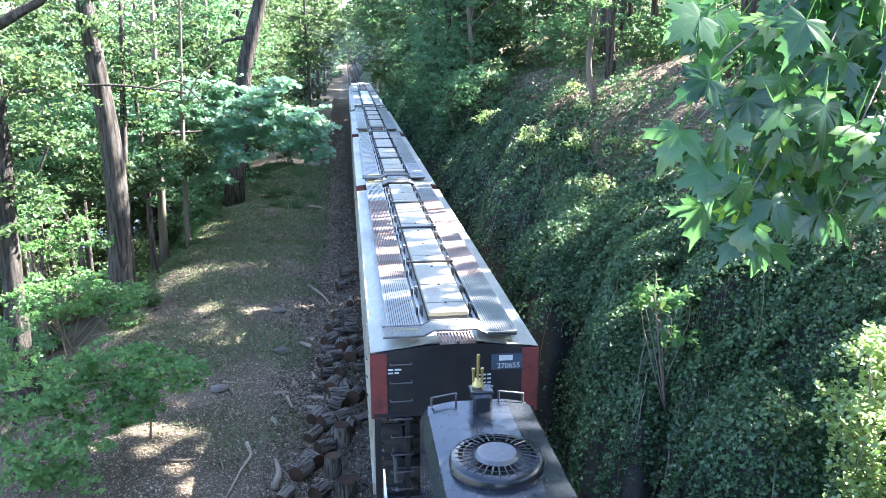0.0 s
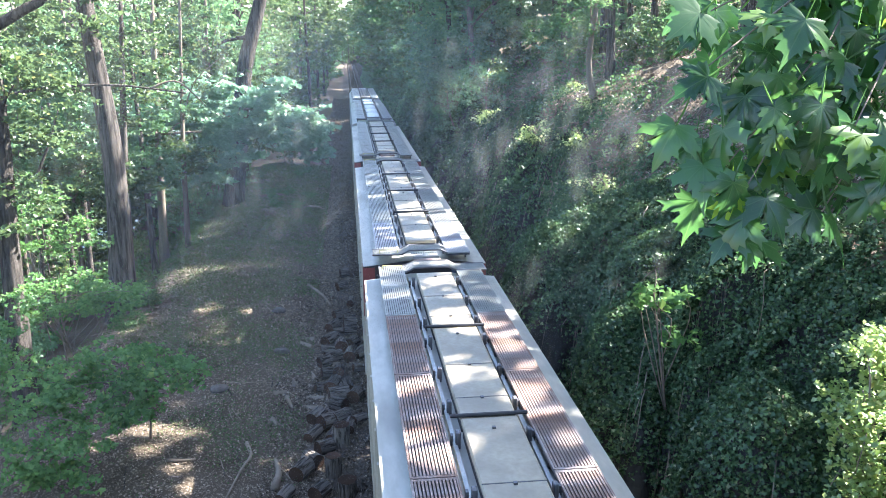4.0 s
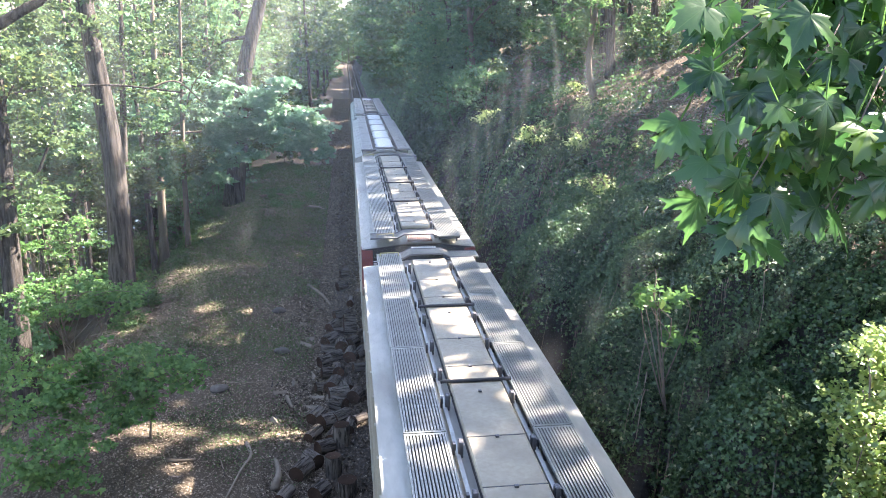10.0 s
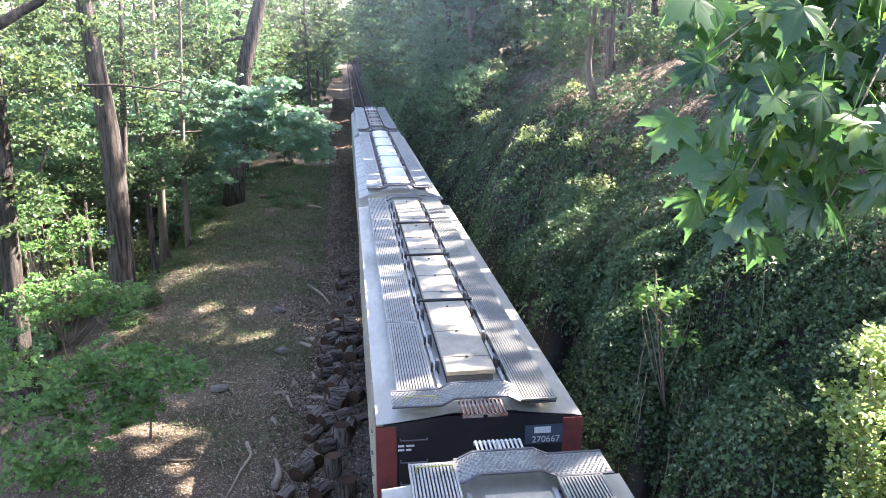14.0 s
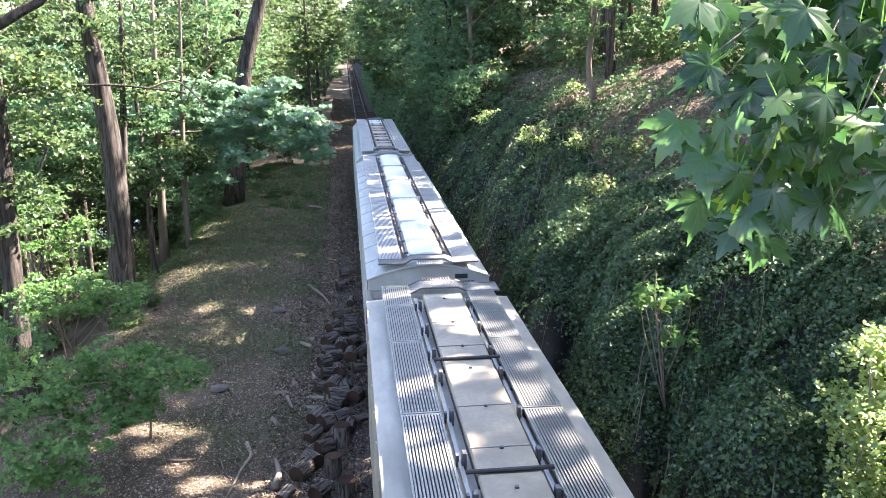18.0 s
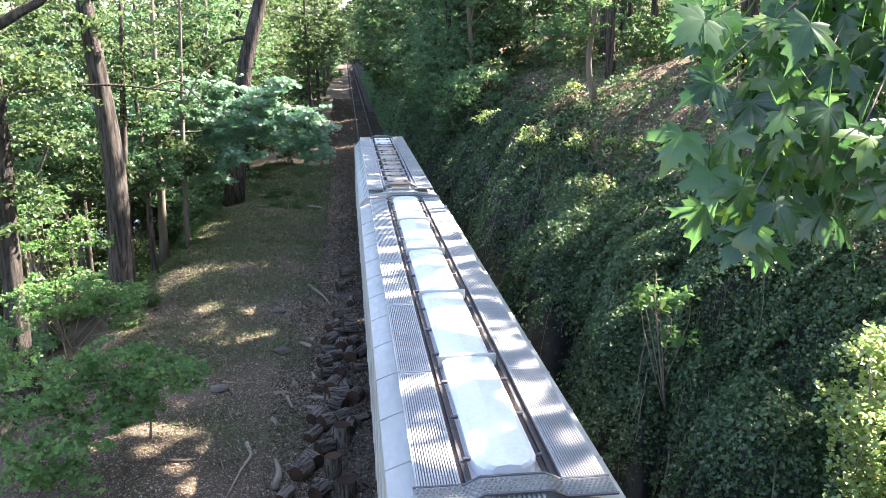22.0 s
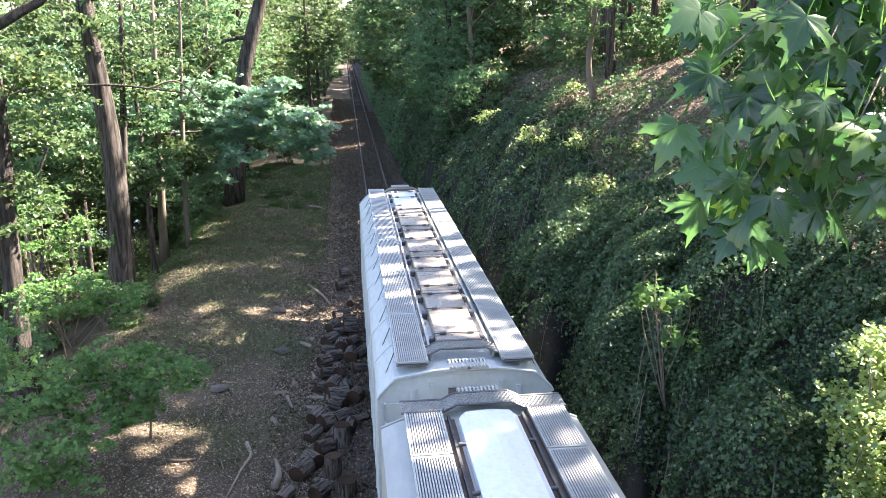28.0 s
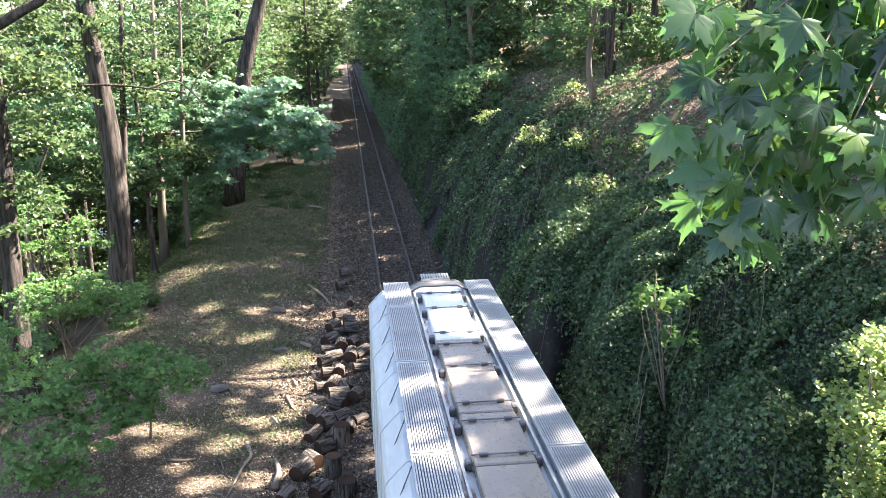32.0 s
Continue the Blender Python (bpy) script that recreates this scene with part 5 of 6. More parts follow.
# hill trees above the cutting; crowns mostly out of view, added to shade it
k = 0
for x, y in [(12.8, 38), (15, 46), (17, 30), (14, 22), (18, 15), (13.5, 11.6), (17, 2), (22, 40), (23, 24), (22, 5.6), (20, 33), (20, 18), (25, 42), (18.5, 24.5), (25.5, 11.8), (18.6, 47.5), (16.8, 13.6), (24, 1), (20, -5), (14.6, 53), (27, 33), (27, 16), (21, 50), (15.2, 29.0), (28, 48), (15.5, 59), (18, 64), (20.5, 57), (14.5, 67), (23, 66), (17, 72), (26, 59), (29.5, 55), (30, 63), (18, 35), (19, 28), (18.2, 20), (17.4, 4.6), (19, 43), (18, 51.5)]:
    z = gz(x, y)
    k += 1
    hgt = 13 + (k * 37 % 5) if k < 35 else 7.5
    tree("tall hillside tree with a dark trunk and shading crown", [(x, y, z), (x - 0.2, y, z + hgt * 0.35), (x - 0.5, y, z + hgt * 0.7), (x - 0.6, y, z + hgt)], 0.22, 0.09,
         [((x - 0.8, y, z + hgt), (4.4, 4.4, 4.2), 145, 42, 1.1)], 0.31, LEAF_C, BARK, seed=100 + k, limbs=10, sunny=True, group="hill trees")
# the forked tree at the top of the bank
tree("small forked tree with pale stems at the top of the bank", [(10.8, 34, gz(10.8, 34)), (10.45, 34, 9.3), (10.7, 34, 11.8), (10.8, 34, 14.5)], 0.16, 0.06,
     [((10.0, 33.5, 11.4), (1.9, 1.5, 1.2), 34, 34, 0.6), ((8.4, 34, 10.7), (1.3, 1.2, 0.8), 16, 30, 0.6), ((10.6, 34, 14), (2.6, 2.2, 1.6), 40, 36, 0.8)], 0.13, LEAF_C, BARK2, seed=131, limbs=16, flat=0.7, sunny=True)
tree("thin leafy sapling leaning over the cutting", [(6.9, 50, gz(6.9, 50)), (6.7, 50, 5), (6.4, 50, 6), (6.3, 50, 7)], 0.05, 0.02,
     [((6.3, 50, 5.6), (1.1, 1.0, 1.3), 26, 34, 0.5), ((7.1, 50, 4.2), (1.1, 0.9, 0.8), 16, 30, 0.5)], 0.15, LEAF_B, BARK2, name="sapling", category="sapling", seed=132, limbs=8, flat=0.75)
# foreground saplings on the bench
for i, (x, y, cs) in enumerate([(-5.4, 19.6, [((-4.6, 18.2, 2.5), (1.05, 0.9, 0.6), 40, 40, 0.5), ((-5.7, 18.4, 2.6), (1.1, 0.9, 0.7), 40, 40, 0.5), ((-5.5, 17.9, 1.7), (1.1, 0.8, 0.45), 30, 40, 0.5), ((-6.8, 18.0, 2.1), (0.8, 0.9, 0.9), 34, 40, 0.5)]),
                                (-7.6, 17.8, [((-7.2, 17.4, 1.6), (1.3, 1.0, 1.0), 24, 40, 0.5), ((-6.4, 16.4, 1.3), (1.2, 0.8, 0.7), 44, 40, 0.45)]),
                                (-9.8, 16.6, [((-9.2, 16.4, 1.2), (1.2, 0.9, 1.0), 16, 40, 0.5)]),
                                (-9.2, 18.6, [((-8.6, 18.2, 1.9), (1.1, 0.9, 1.0), 16, 40, 0.5)]),
                                (-9.0, 25.0, [((-9.2, 24.6, 2.5), (1.9, 1.2, 0.8), 56, 42, 0.55), ((-7.5, 25, 2.1), (1.3, 0.9, 0.45), 30, 42, 0.5)]),
                                (-10.2, 21.5, [((-9.8, 21.4, 1.6), (1.3, 1.0, 1.3), 48, 42, 0.55)]),
                                (-10.8, 29.0, [((-10.8, 28.6, 3.6), (2.0, 1.2, 1.2), 60, 42, 0.6)]),
                                (-9.0, 27.4, [((-8.4, 27.6, 1.7), (1.1, 0.8, 0.5), 26, 42, 0.5)]),
                                (-12.4, 32.0, [((-12.6, 31.4, 4.4), (2.0, 1.2, 1.2), 60, 42, 0.6)])]):
    z = gz(x, y)
    c0 = cs[0][0]
    tree("young maple sapling with broad light green leaves on the bench", [(x, y, z), (x + 0.1, y, z + 0.8), ((x + c0[0]) / 2, (y + c0[1]) / 2, (z + c0[2]) / 2 + 0.4), (c0[0], c0[1], c0[2] + 0.3)], 0.035, 0.012,
         [(c[0], c[1], int(c[2] * 0.7), 36, c[4], 0.03) for c in cs], 0.118, LEAF_S, BARK2, name="sapling", category="sapling", seed=140 + i, limbs=14, flat=0.8, group="bench saplings", sides=8, lobed=True, open_face=True)


def slope_places(seed, n, xr, yr, power=1.0):
    """Places on the bank with the surface's outward direction, thicker near the bridge."""
    g = np.random.default_rng(seed)
    x = g.uniform(*xr, n)
    y = yr[0] + (yr[1] - yr[0]) * g.random(n) ** power
    z = ground_z(x, y)
    e = 0.12
    nx = -(ground_z(x + e, y) - ground_z(x - e, y)) / (2 * e)
    ny = -(ground_z(x, y + e) - ground_z(x, y - e)) / (2 * e)
    nn = np.stack([nx, ny, np.ones(n)], 1)
    nn /= np.linalg.norm(nn, axis=1)[:, None]
    return g, np.stack([x, y, z], 1), nn


def ivy_bank():
    g, p, nn = slope_places(201, 400000, (4.45, 13.0), (3.5, 78), 1.5)
    _, near_p, near_n = slope_places(203, 130000, (4.6, 8.8), (5, 24), 1.0)
    p, nn = np.concatenate([p, near_p]), np.concatenate([nn, near_n])
    # steep faces get their share of leaves: slide the places about in height
    m = waves(p[:, 0], p[:, 1], 1.1, 21) + 0.5 * waves(p[:, 0], p[:, 1], 3.0, 22)
    keep = (m + 0.5 * waves(p[:, 0] * 0.6, p[:, 1], 4.5, 27) + g.normal(0, 0.2, len(p)) > -0.78) & (g.random(len(p)) < np.clip((10.9 - p[:, 0] + 0.8 * waves(p[:, 0], p[:, 1], 0.9, 26)) / 1.8, 0.05, 1)) & (g.random(len(p)) < np.clip((p[:, 2] + 1.2) / 1.6, 0.45, 1))
    bare = (p[:, 2] < 2.9 + 0.6 * waves(p[:, 0], p[:, 1], 2.0, 29)) & (waves(p[:, 0] * 0.3, p[:, 1], 1.7, 28) + g.normal(0, 0.12, len(p)) > 0.02)
    keep &= ~bare | (g.random(len(p)) < 0.1)
    p, nn = p[keep], nn[keep]
    lift = 0.02 + 0.2 * g.random(len(p)) ** 1.5 + 0.75 * np.clip(waves(p[:, 0] * 0.4, p[:, 1], 2.6, 23), -0.03, 1) + 0.45 * np.clip(waves(p[:, 0] * 0.5, p[:, 1], 6.0, 24), -0.05, 1)
    p = p + nn * lift[:, None]
    nn = nn * 0.75 + np.array([-0.15, -0.2, 0.35])
    size = np.interp(p[:, 1], [5, 16, 30, 60], [0.06, 0.068, 0.088, 0.13])
    ob = new("ivy", leaf_mesh("ivy", p, size, IVY, 0.55, 0.45, 202, nn, True))
    tagged(ob, "dense dark glossy ivy blanketing the steep rock cutting", "ivy", kind="stuff")


ivy_bank()


def far_bank_cover():
    g, p, nn = slope_places(231, 60000, (4.4, 10.5), (70, 230), 1.3)
    ob = new("bank_undergrowth", leaf_mesh("bank_undergrowth", p + nn * (0.5 * g.random((len(p), 1))), np.interp(p[:, 1], [70, 230], [0.2, 0.4]), LEAF_H, 0.45, 0.4, 232, nn))
    tagged(ob, "dark green undergrowth covering the bank beside the far line", "undergrowth", kind="stuff")
    g, p, nn = slope_places(233, 26000, (11, 30), (14, 70), 1.1)
    keep = waves(p[:, 0], p[:, 1], 0.8, 34) > -0.1
    p, nn = p[keep], nn[keep]
    ob = new("hillside_undergrowth", leaf_mesh("hillside_undergrowth", p + nn * (0.5 * g.random((len(p), 1)) ** 2), 0.16, LEAF_C, 0.5, 0.4, 234, nn))
    tagged(ob, "low green brush on the wooded hillside", "undergrowth", kind="stuff")


far_bank_cover()


def litter():
    g, p, nn = slope_places(211, 140000, (-11.5, -0.6), (14, 62), 1.4)
    ob = new("fallen_leaves", leaf_mesh("fallen_leaves", p + nn * 0.015 + g.uniform(0, 0.03, (len(p), 1)) * nn, np.interp(p[:, 1], [14, 24, 62], [0.05, 0.055, 0.085]), LITTER, 0.75, 0.5, 212, nn))
    tagged(ob, "scattered dry brown fallen leaves on the bench", "dead leaves", kind="stuff")
    g, p, nn = slope_places(213, 190000, (-12.5, -1.4), (15, 68), 1.1)
    m = waves(p[:, 0], p[:, 1], 0.7, 31) + 0.6 * waves(p[:, 0], p[:, 1], 2.2, 32) + np.clip((p[:, 1] - 30) / 25, -0.4, 0.5)
    m = m + g.normal(0, 0.3, len(m))
    p, nn = p[m > 0.02], nn[m > 0.02]
    ob = new("ground_cover", leaf_mesh("ground_cover", p + nn * np.abs(g.normal(0.05, 0.05, (len(p), 1))), np.interp(p[:, 1], [14, 24, 68], [0.045, 0.055, 0.08]), GROUNDLEAF, 0.6, 0.4, 214, nn))
    tagged(ob, "low green creeping ground cover among dead leaves", "ground cover", kind="stuff")
    g, p, nn = slope_places(215, 90000, (9.0, 20), (6, 56), 1.1)
    ob = new("hillside_dead_leaves", leaf_mesh("hillside_dead_leaves", p + nn * 0.03, 0.09, LITTER, 0.7, 0.4, 216, nn))
    tagged(ob, "brown dead leaves on the upper hillside", "dead leaves", kind="stuff")


litter()


def chips():
    g, p, nn = slope_places(221, 70000, (-2.4, 0.7), (14.5, 150), 1.9)
    p[:, 2] = np.maximum(p[:, 2], np.interp(p[:, 0], [-0.8, 0.2], [-0.42, -0.21]))
    ob = new("bark_chips", leaf_mesh("bark_chips", p + nn * (0.01 + 0.03 * g.random((len(p), 1))), np.interp(p[:, 1], [14, 30, 150], [0.06, 0.075, 0.16]), CHIPS, 0.55, 0.5, 222, nn))
    tagged(ob, "brown bark chips and gravel round the sawn logs", "wood chips", kind="stuff")
    g, p, nn = slope_places(223, 70000, (-0.2, 4.5), (20, 120), 1.6)
    p[:, 2] = np.interp(p[:, 0], [-0.8, 0.2, 3.7, 4.5], [-0.42, -0.185, -0.185, -0.4])
    ob = new("ballast_stones", leaf_mesh("ballast_stones", p + np.array([0, 0, 0.015]), 0.08, CHIPS, 0.4, 0.5, 224))
    tagged(ob, "brown-grey loose ballast stones between the sleepers", "ballast", kind="stuff")


chips()


def shrub(x, y, z, cs, material, leaf, label, seed, name="shrub"):
    return tree(label, [(x, y, z), (x, y, z + 0.3), (cs[0][0][0], cs[0][0][1], cs[0][0][2])], 0.03, 0.01, cs, leaf, material, BARK2, name=name, category=name, seed=seed, limbs=10, flat=0.6, sides=6)


shrub(6.6, 8.8, gz(6.6, 8.8), [((6.65, 8.6, 5.4), (0.5, 0.7, 0.55), 60, 30, 0.26), ((7.0, 9.0, 6.1), (0.5, 0.6, 0.4), 42, 30, 0.26), ((6.4, 8.3, 4.55), (0.4, 0.55, 0.45), 40, 30, 0.26)], BRIGHT, 0.08, "sunlit yellow-green shrub among the ivy", 301)
# bank-top brush: leaf colour paled to stand in for sunlit growth
shrub(8.3, 45, gz(8.3, 45), [((8.3, 45, 5.9), (1.5, 1.2, 0.6), 30, 24, 0.4)], BRIGHT, 0.12, "yellowish brush on the bank edge, sunlight put into its leaf colour", 302)
for i, (x, y) in enumerate([(8.7, 28.4), (9.0, 33.0), (9.9, 31.0), (7.9, 24.6), (8.3, 38.0), (9.6, 26.4), (10.4, 36.0), (7.4, 30.6)]):
    z = gz(x, y)
    shrub(x, y, z, [((x, y, z + 0.45), (0.95, 0.8, 0.4), 20, 26, 0.4)], BRIGHT, 0.1, "dry brush spreading over the top of the bank, paled to look sunlit", 310 + i, "bush")
shrub(5.9, 13.2, gz(5.9, 13.2), [((5.4, 13, 5.75), (0.5, 0.5, 0.25), 11, 12, 0.2), ((6.1, 13.3, 5.6), (0.4, 0.4, 0.25), 5, 10, 0.2), ((5.9, 12.9, 4.9), (0.45, 0.4, 0.15), 6, 10, 0.2)], LEAF_S, 0.15, "spindly sapling with light green leaves growing from the ivy", 303, "sapling")


# ---- cut logs and fallen wood ----
def log_round(r, length, seed):
    """A short sawn log lying on its side, along x."""
    g = random.Random(seed)
    log = new("sawn_log")
    vs, fs = [], []
    n = 28
    wob = [(1.0 if k % 2 else 0.95) + g.uniform(-0.035, 0.035) for k in range(n)]
    for i, x in enumerate((-length / 2, -length * 0.2, length * 0.2, length / 2)):
        for k in range(n):
            a = 6.2832 * k / n
            q = r * wob[k] * (1 + g.uniform(-0.03, 0.03))
            vs.append((x, q * math.cos(a), q * math.sin(a)))
    for i in range(3):
        for k in range(n):
            a, b = i * n + k, i * n + (k + 1) % n
            fs.append((a, a + n, b + n, b))
    link_mesh("bark", vs, fs, LOGBARK, log, False)
    for s in (0, 3):
        ring = [tuple(c) for c in vs[s * n:(s + 1) * n]]
        x = ring[0][0] + (0.004 if s else -0.004)
        f = tuple(range(n)) if s else tuple(range(n - 1, -1, -1))
        link_mesh("cut_face", [(x, c[1] * 0.97, c[2] * 0.97) for c in ring], [f], CUTWOOD, log, False, "pale brown sawn end")
    return log


def place_logs():
    g = random.Random(17)
    kinds = [log_round(g.uniform(0.15, 0.24), g.uniform(0.38, 0.62), 400 + i) for i in range(10)]
    radii = [max(abs(v.co.z) for v in k.children[0].data.vertices) for k in kinds]
    halves = [max(abs(v.co.x) for v in k.children[0].data.vertices) for k in kinds]
    used = set()
    near = [(-0.6, 17.8, None), (-0.26, 16.73, None), (-1.37, 17.81, 55), (-0.91, 16.86, 50), (-1.71, 16.76, 70), (-1.14, 18.33, 120), (-0.84, 19.02, 30), (-0.4, 19.28, None), (-0.6, 19.62, 80), (-1.17, 19.81, 55),
            (-1.12, 20.75, 60), (-0.8, 20.37, 40), (-0.4, 20.52, 35), (-0.17, 19.99, 75), (0.1, 20.26, 45), (-0.49, 21.4, 140), (0.01, 21.72, 70), (-0.49, 22.09, 20), (-0.24, 22.38, 95), (-0.67, 22.84, 70)]
    far = [(-0.83, 23.82, 5), (-0.51, 23.87, 80), (-0.1, 24.91, 70), (0.19, 23.83, 10), (-0.7, 25.23, 20), (-0.91, 26.03, 10), (-0.42, 25.97, 80), (-0.03, 26.03, 60), (-0.53, 27.6, 15), (-0.82, 26.72, 50), (-0.12, 27.43, 10),
           (-0.15, 28.4, 5), (-0.09, 30.74, 80), (-0.44, 33.02, 20), (-0.32, 34.9, 5), (-0.98, 24.77, 30), (0.25, 25.11, 40), (-0.75, 28.29, 60), (-0.45, 29.4, 25), (-1.0, 22.9, 15)]
    heap = []
    for x, y, turn in near + far:
        i = g.randrange(len(kinds)) if len(used) == len(kinds) else len(used)
        lift = 0.0
        for hx, hy, hz in heap:
            if (hx - x) ** 2 + (hy - y) ** 2 < 0.07:
                lift = max(lift, hz)
        z0 = max(gz(x, y), -0.40, float(np.interp(x, [-0.8, 0.2], [-0.42, -0.21])))
        if turn is None:
            m = Matrix.Translation((x, y, z0 + lift + halves[i])) @ pose(0, 0, 0, 0, 90, g.uniform(0, 90))
        else:
            m = Matrix.Translation((x, y, z0 + lift + radii[i] * 0.93)) @ pose(0, 0, 0, g.uniform(0, 360), g.uniform(-7, 7), turn + g.uniform(-8, 8))
        heap.append((x, y, lift + radii[i] * 1.5))
        if i in used:
            ob = copy_thing(kinds[i], m)
        else:
            used.add(i)
            ob = kinds[i]
            ob.matrix_basis = m
        tagged(ob, "upright sawn log round with dark bark" if turn is None else "short sawn log with rough bark lying beside the line", "log", "sawn logs beside the line")


place_logs()


def stick(pts, r, material=DEADWOOD, name="fallen_branch", label="weathered fallen branch lying on dead leaves"):
    vs, fs = tube(smooth_points(pts, 8), [r * (1 - 0.6 * i / 7) for i in range(8)], 7, 0.12, int(abs(pts[0][1]) * 10))
    ob = link_mesh(name, vs, fs, material, None, True)
    return tagged(ob, label, "branch", "fallen branches")


def sticks():
    g = random.Random(23)
    for i in range(130):
        x, y = g.triangular(-8, -1.0, -2.2), 15.5 + 36 * g.random() ** 1.4
        a, ln, r = g.uniform(0, 3.14), g.uniform(0.3, 1.5), g.uniform(0.006, 0.026)
        pts = []
        for s in (-0.5, 0, 0.5):
            px, py = x + math.cos(a) * ln * s + g.uniform(-0.1, 0.1), y + math.sin(a) * ln * s
            pts.append((px, py, gz(px, py) + r * 0.9))
        stick(pts, r, DEADWOOD if i % 3 else BARK)
    for x0, y0, x1, y1, r in [(-5.9, 53, -4.4, 53.4, 0.14), (-2.6, 50.5, -1.7, 50, 0.10), (-1.9, 33.5, -0.9, 31, 0.09), (-2.0, 17.2, -2.1, 18.6, 0.11)]:
        pts = [(x0, y0, gz(x0, y0) + r * 0.8), ((x0 + x1) / 2 + 0.1, (y0 + y1) / 2, gz((x0 + x1) / 2, (y0 + y1) / 2) + r), (x1, y1, gz(x1, y1) + r * 0.8)]
        stick(pts, r, DEADWOOD)
    for pts, r in (([(-2.9, 19.3), (-2.72, 18.75), (-2.86, 18.3), (-3.05, 16.8)], 0.055), ([(-4.75, 18.4), (-4.4, 18.4), (-4.05, 18.5)], 0.06), ([(-2.05, 22.2), (-1.95, 21.9), (-1.85, 21.5)], 0.08), ([(-3.6, 21.2), (-3.4, 20.6), (-3.0, 20.1)], 0.02)):
        stick([(x, y, gz(x, y) + r * 0.85) for x, y in pts], r, DEADWOOD, "fallen_branch", "pale crooked barkless branch lying on dead leaves")
    for i, (x, y) in enumerate([(-2.45, 25.7), (-4.1, 22.6), (-2.9, 30)]):
        bm = bmesh.new()
        bmesh.ops.create_icosphere(bm, subdivisions=2, radius=0.22)
        for v in bm.verts:
            v.co = Vector((v.co.x * 1.3, v.co.y, v.co.z * 0.6)) * (1 + 0.25 * noise.noise(v.co * 5 + Vector((i, 0, 0))))
        st = part("rock", bm, STONE)
        st.location = (x, y, gz(x, y) + 0.06)
        tagged(st, "grey field stone half sunk in dead leaves", "rock", "stones on the bench")


sticks()


def split_wood():
    """Pale split billets among the logs."""
    g = random.Random(51)
    for i in range(16):
        x, y = g.uniform(-2.3, -0.6), g.uniform(17.5, 29)
        bm = bmesh.new()
        ln, w = g.uniform(0.3, 0.6), g.uniform(0.06, 0.12)
        a = [bm.verts.new(v) for v in ((-ln / 2, -w, 0), (-ln / 2, w, 0), (-ln / 2, 0.01, w * 1.2))]
        b = [bm.verts.new(v) for v in ((ln / 2, -w * 0.8, 0), (ln / 2, w * 0.9, 0), (ln / 2, 0.02, w))]
        bm.faces.new(list(reversed(a)))
        bm.faces.new(b)
        for k in range(3):
            bm.faces.new((a[k], a[(k + 1) % 3], b[(k + 1) % 3], b[k]))
        bmesh.ops.recalc_face_normals(bm, faces=bm.faces[:])
        ob = part("split_billet", bm, DEADWOOD)
        ob.matrix_basis = pose(x, y, gz(x, y) + 0.01, 0, g.uniform(-6, 6), g.uniform(0, 180))
        tagged(ob, "weathered split piece of firewood lying among bark chips", "firewood", "split firewood")


split_wood()


def brush_pile():
    """A tangle of dead twigs and roots along the bench's edge."""
    g = random.Random(53)
    vs, fs = [], []
    for i in range(620):
        x, y = g.gauss(-8.7, 0.9), g.uniform(21, 36)
        if i > 320:
            x, y = g.uniform(8.5, 12.5), g.uniform(20, 44)
        a, ln, r = g.uniform(0, 3.14), g.uniform(0.5, 1.6), g.uniform(0.006, 0.02)
        z = gz(x, y) + g.uniform(0.0, 0.22)
        d = Vector((math.cos(a) * ln / 2, math.sin(a) * ln / 2, g.uniform(-0.12, 0.2)))
        c = Vector((x, y, z))
        tv, tf = tube([c - d, c + Vector((g.uniform(-0.08, 0.08), g.uniform(-0.08, 0.08), 0.05)), c + d], [r, r * 0.8, r * 0.4], 5)
        o = len(vs)
        vs += tv
        fs += [tuple(o + k for k in f) for f in tf]
    ob = link_mesh("dead_brush", vs, fs, DEADWOOD, None, True)
    tagged(ob, "tangled dead twigs and roots along the bank edges", "dead brush", kind="stuff")


brush_pile()


def hanging_vines():
    """Bare brown vine stems and roots that hang down the gullies of the cutting."""
    g = random.Random(57)
    vs, fs = [], []
    for i in range(330):
        lie = g.choice((33.5, 25.6, 25.6, 25.2, 19.3, 13.2, 38.5)) + g.gauss(0, 0.45)
        if i % 3 == 0:
            lie = g.uniform(9, 46)
        x = g.uniform(5.3, 8.2)
        pts = []
        r = g.uniform(0.006, 0.016)
        for k in range(5):
            y = lie + 1.7 * (x - 6.0) + g.gauss(0, 0.05)
            pts.append(Vector((x - 0.1, y, gz(x, y) + 0.16 + g.uniform(-0.05, 0.1))))
            x -= g.uniform(0.1, 0.28)
        tv, tf = tube(pts, [r * (1 - 0.15 * k) for k in range(5)], 5)
        o = len(vs)
        vs += tv
        fs += [tuple(o + k for k in f) for f in tf]
    ob = link_mesh("hanging_vines", vs, fs, DEADWOOD, None, True)
    tagged(ob, "bare brown vine stems hanging among the ivy", "vines", kind="stuff")


hanging_vines()


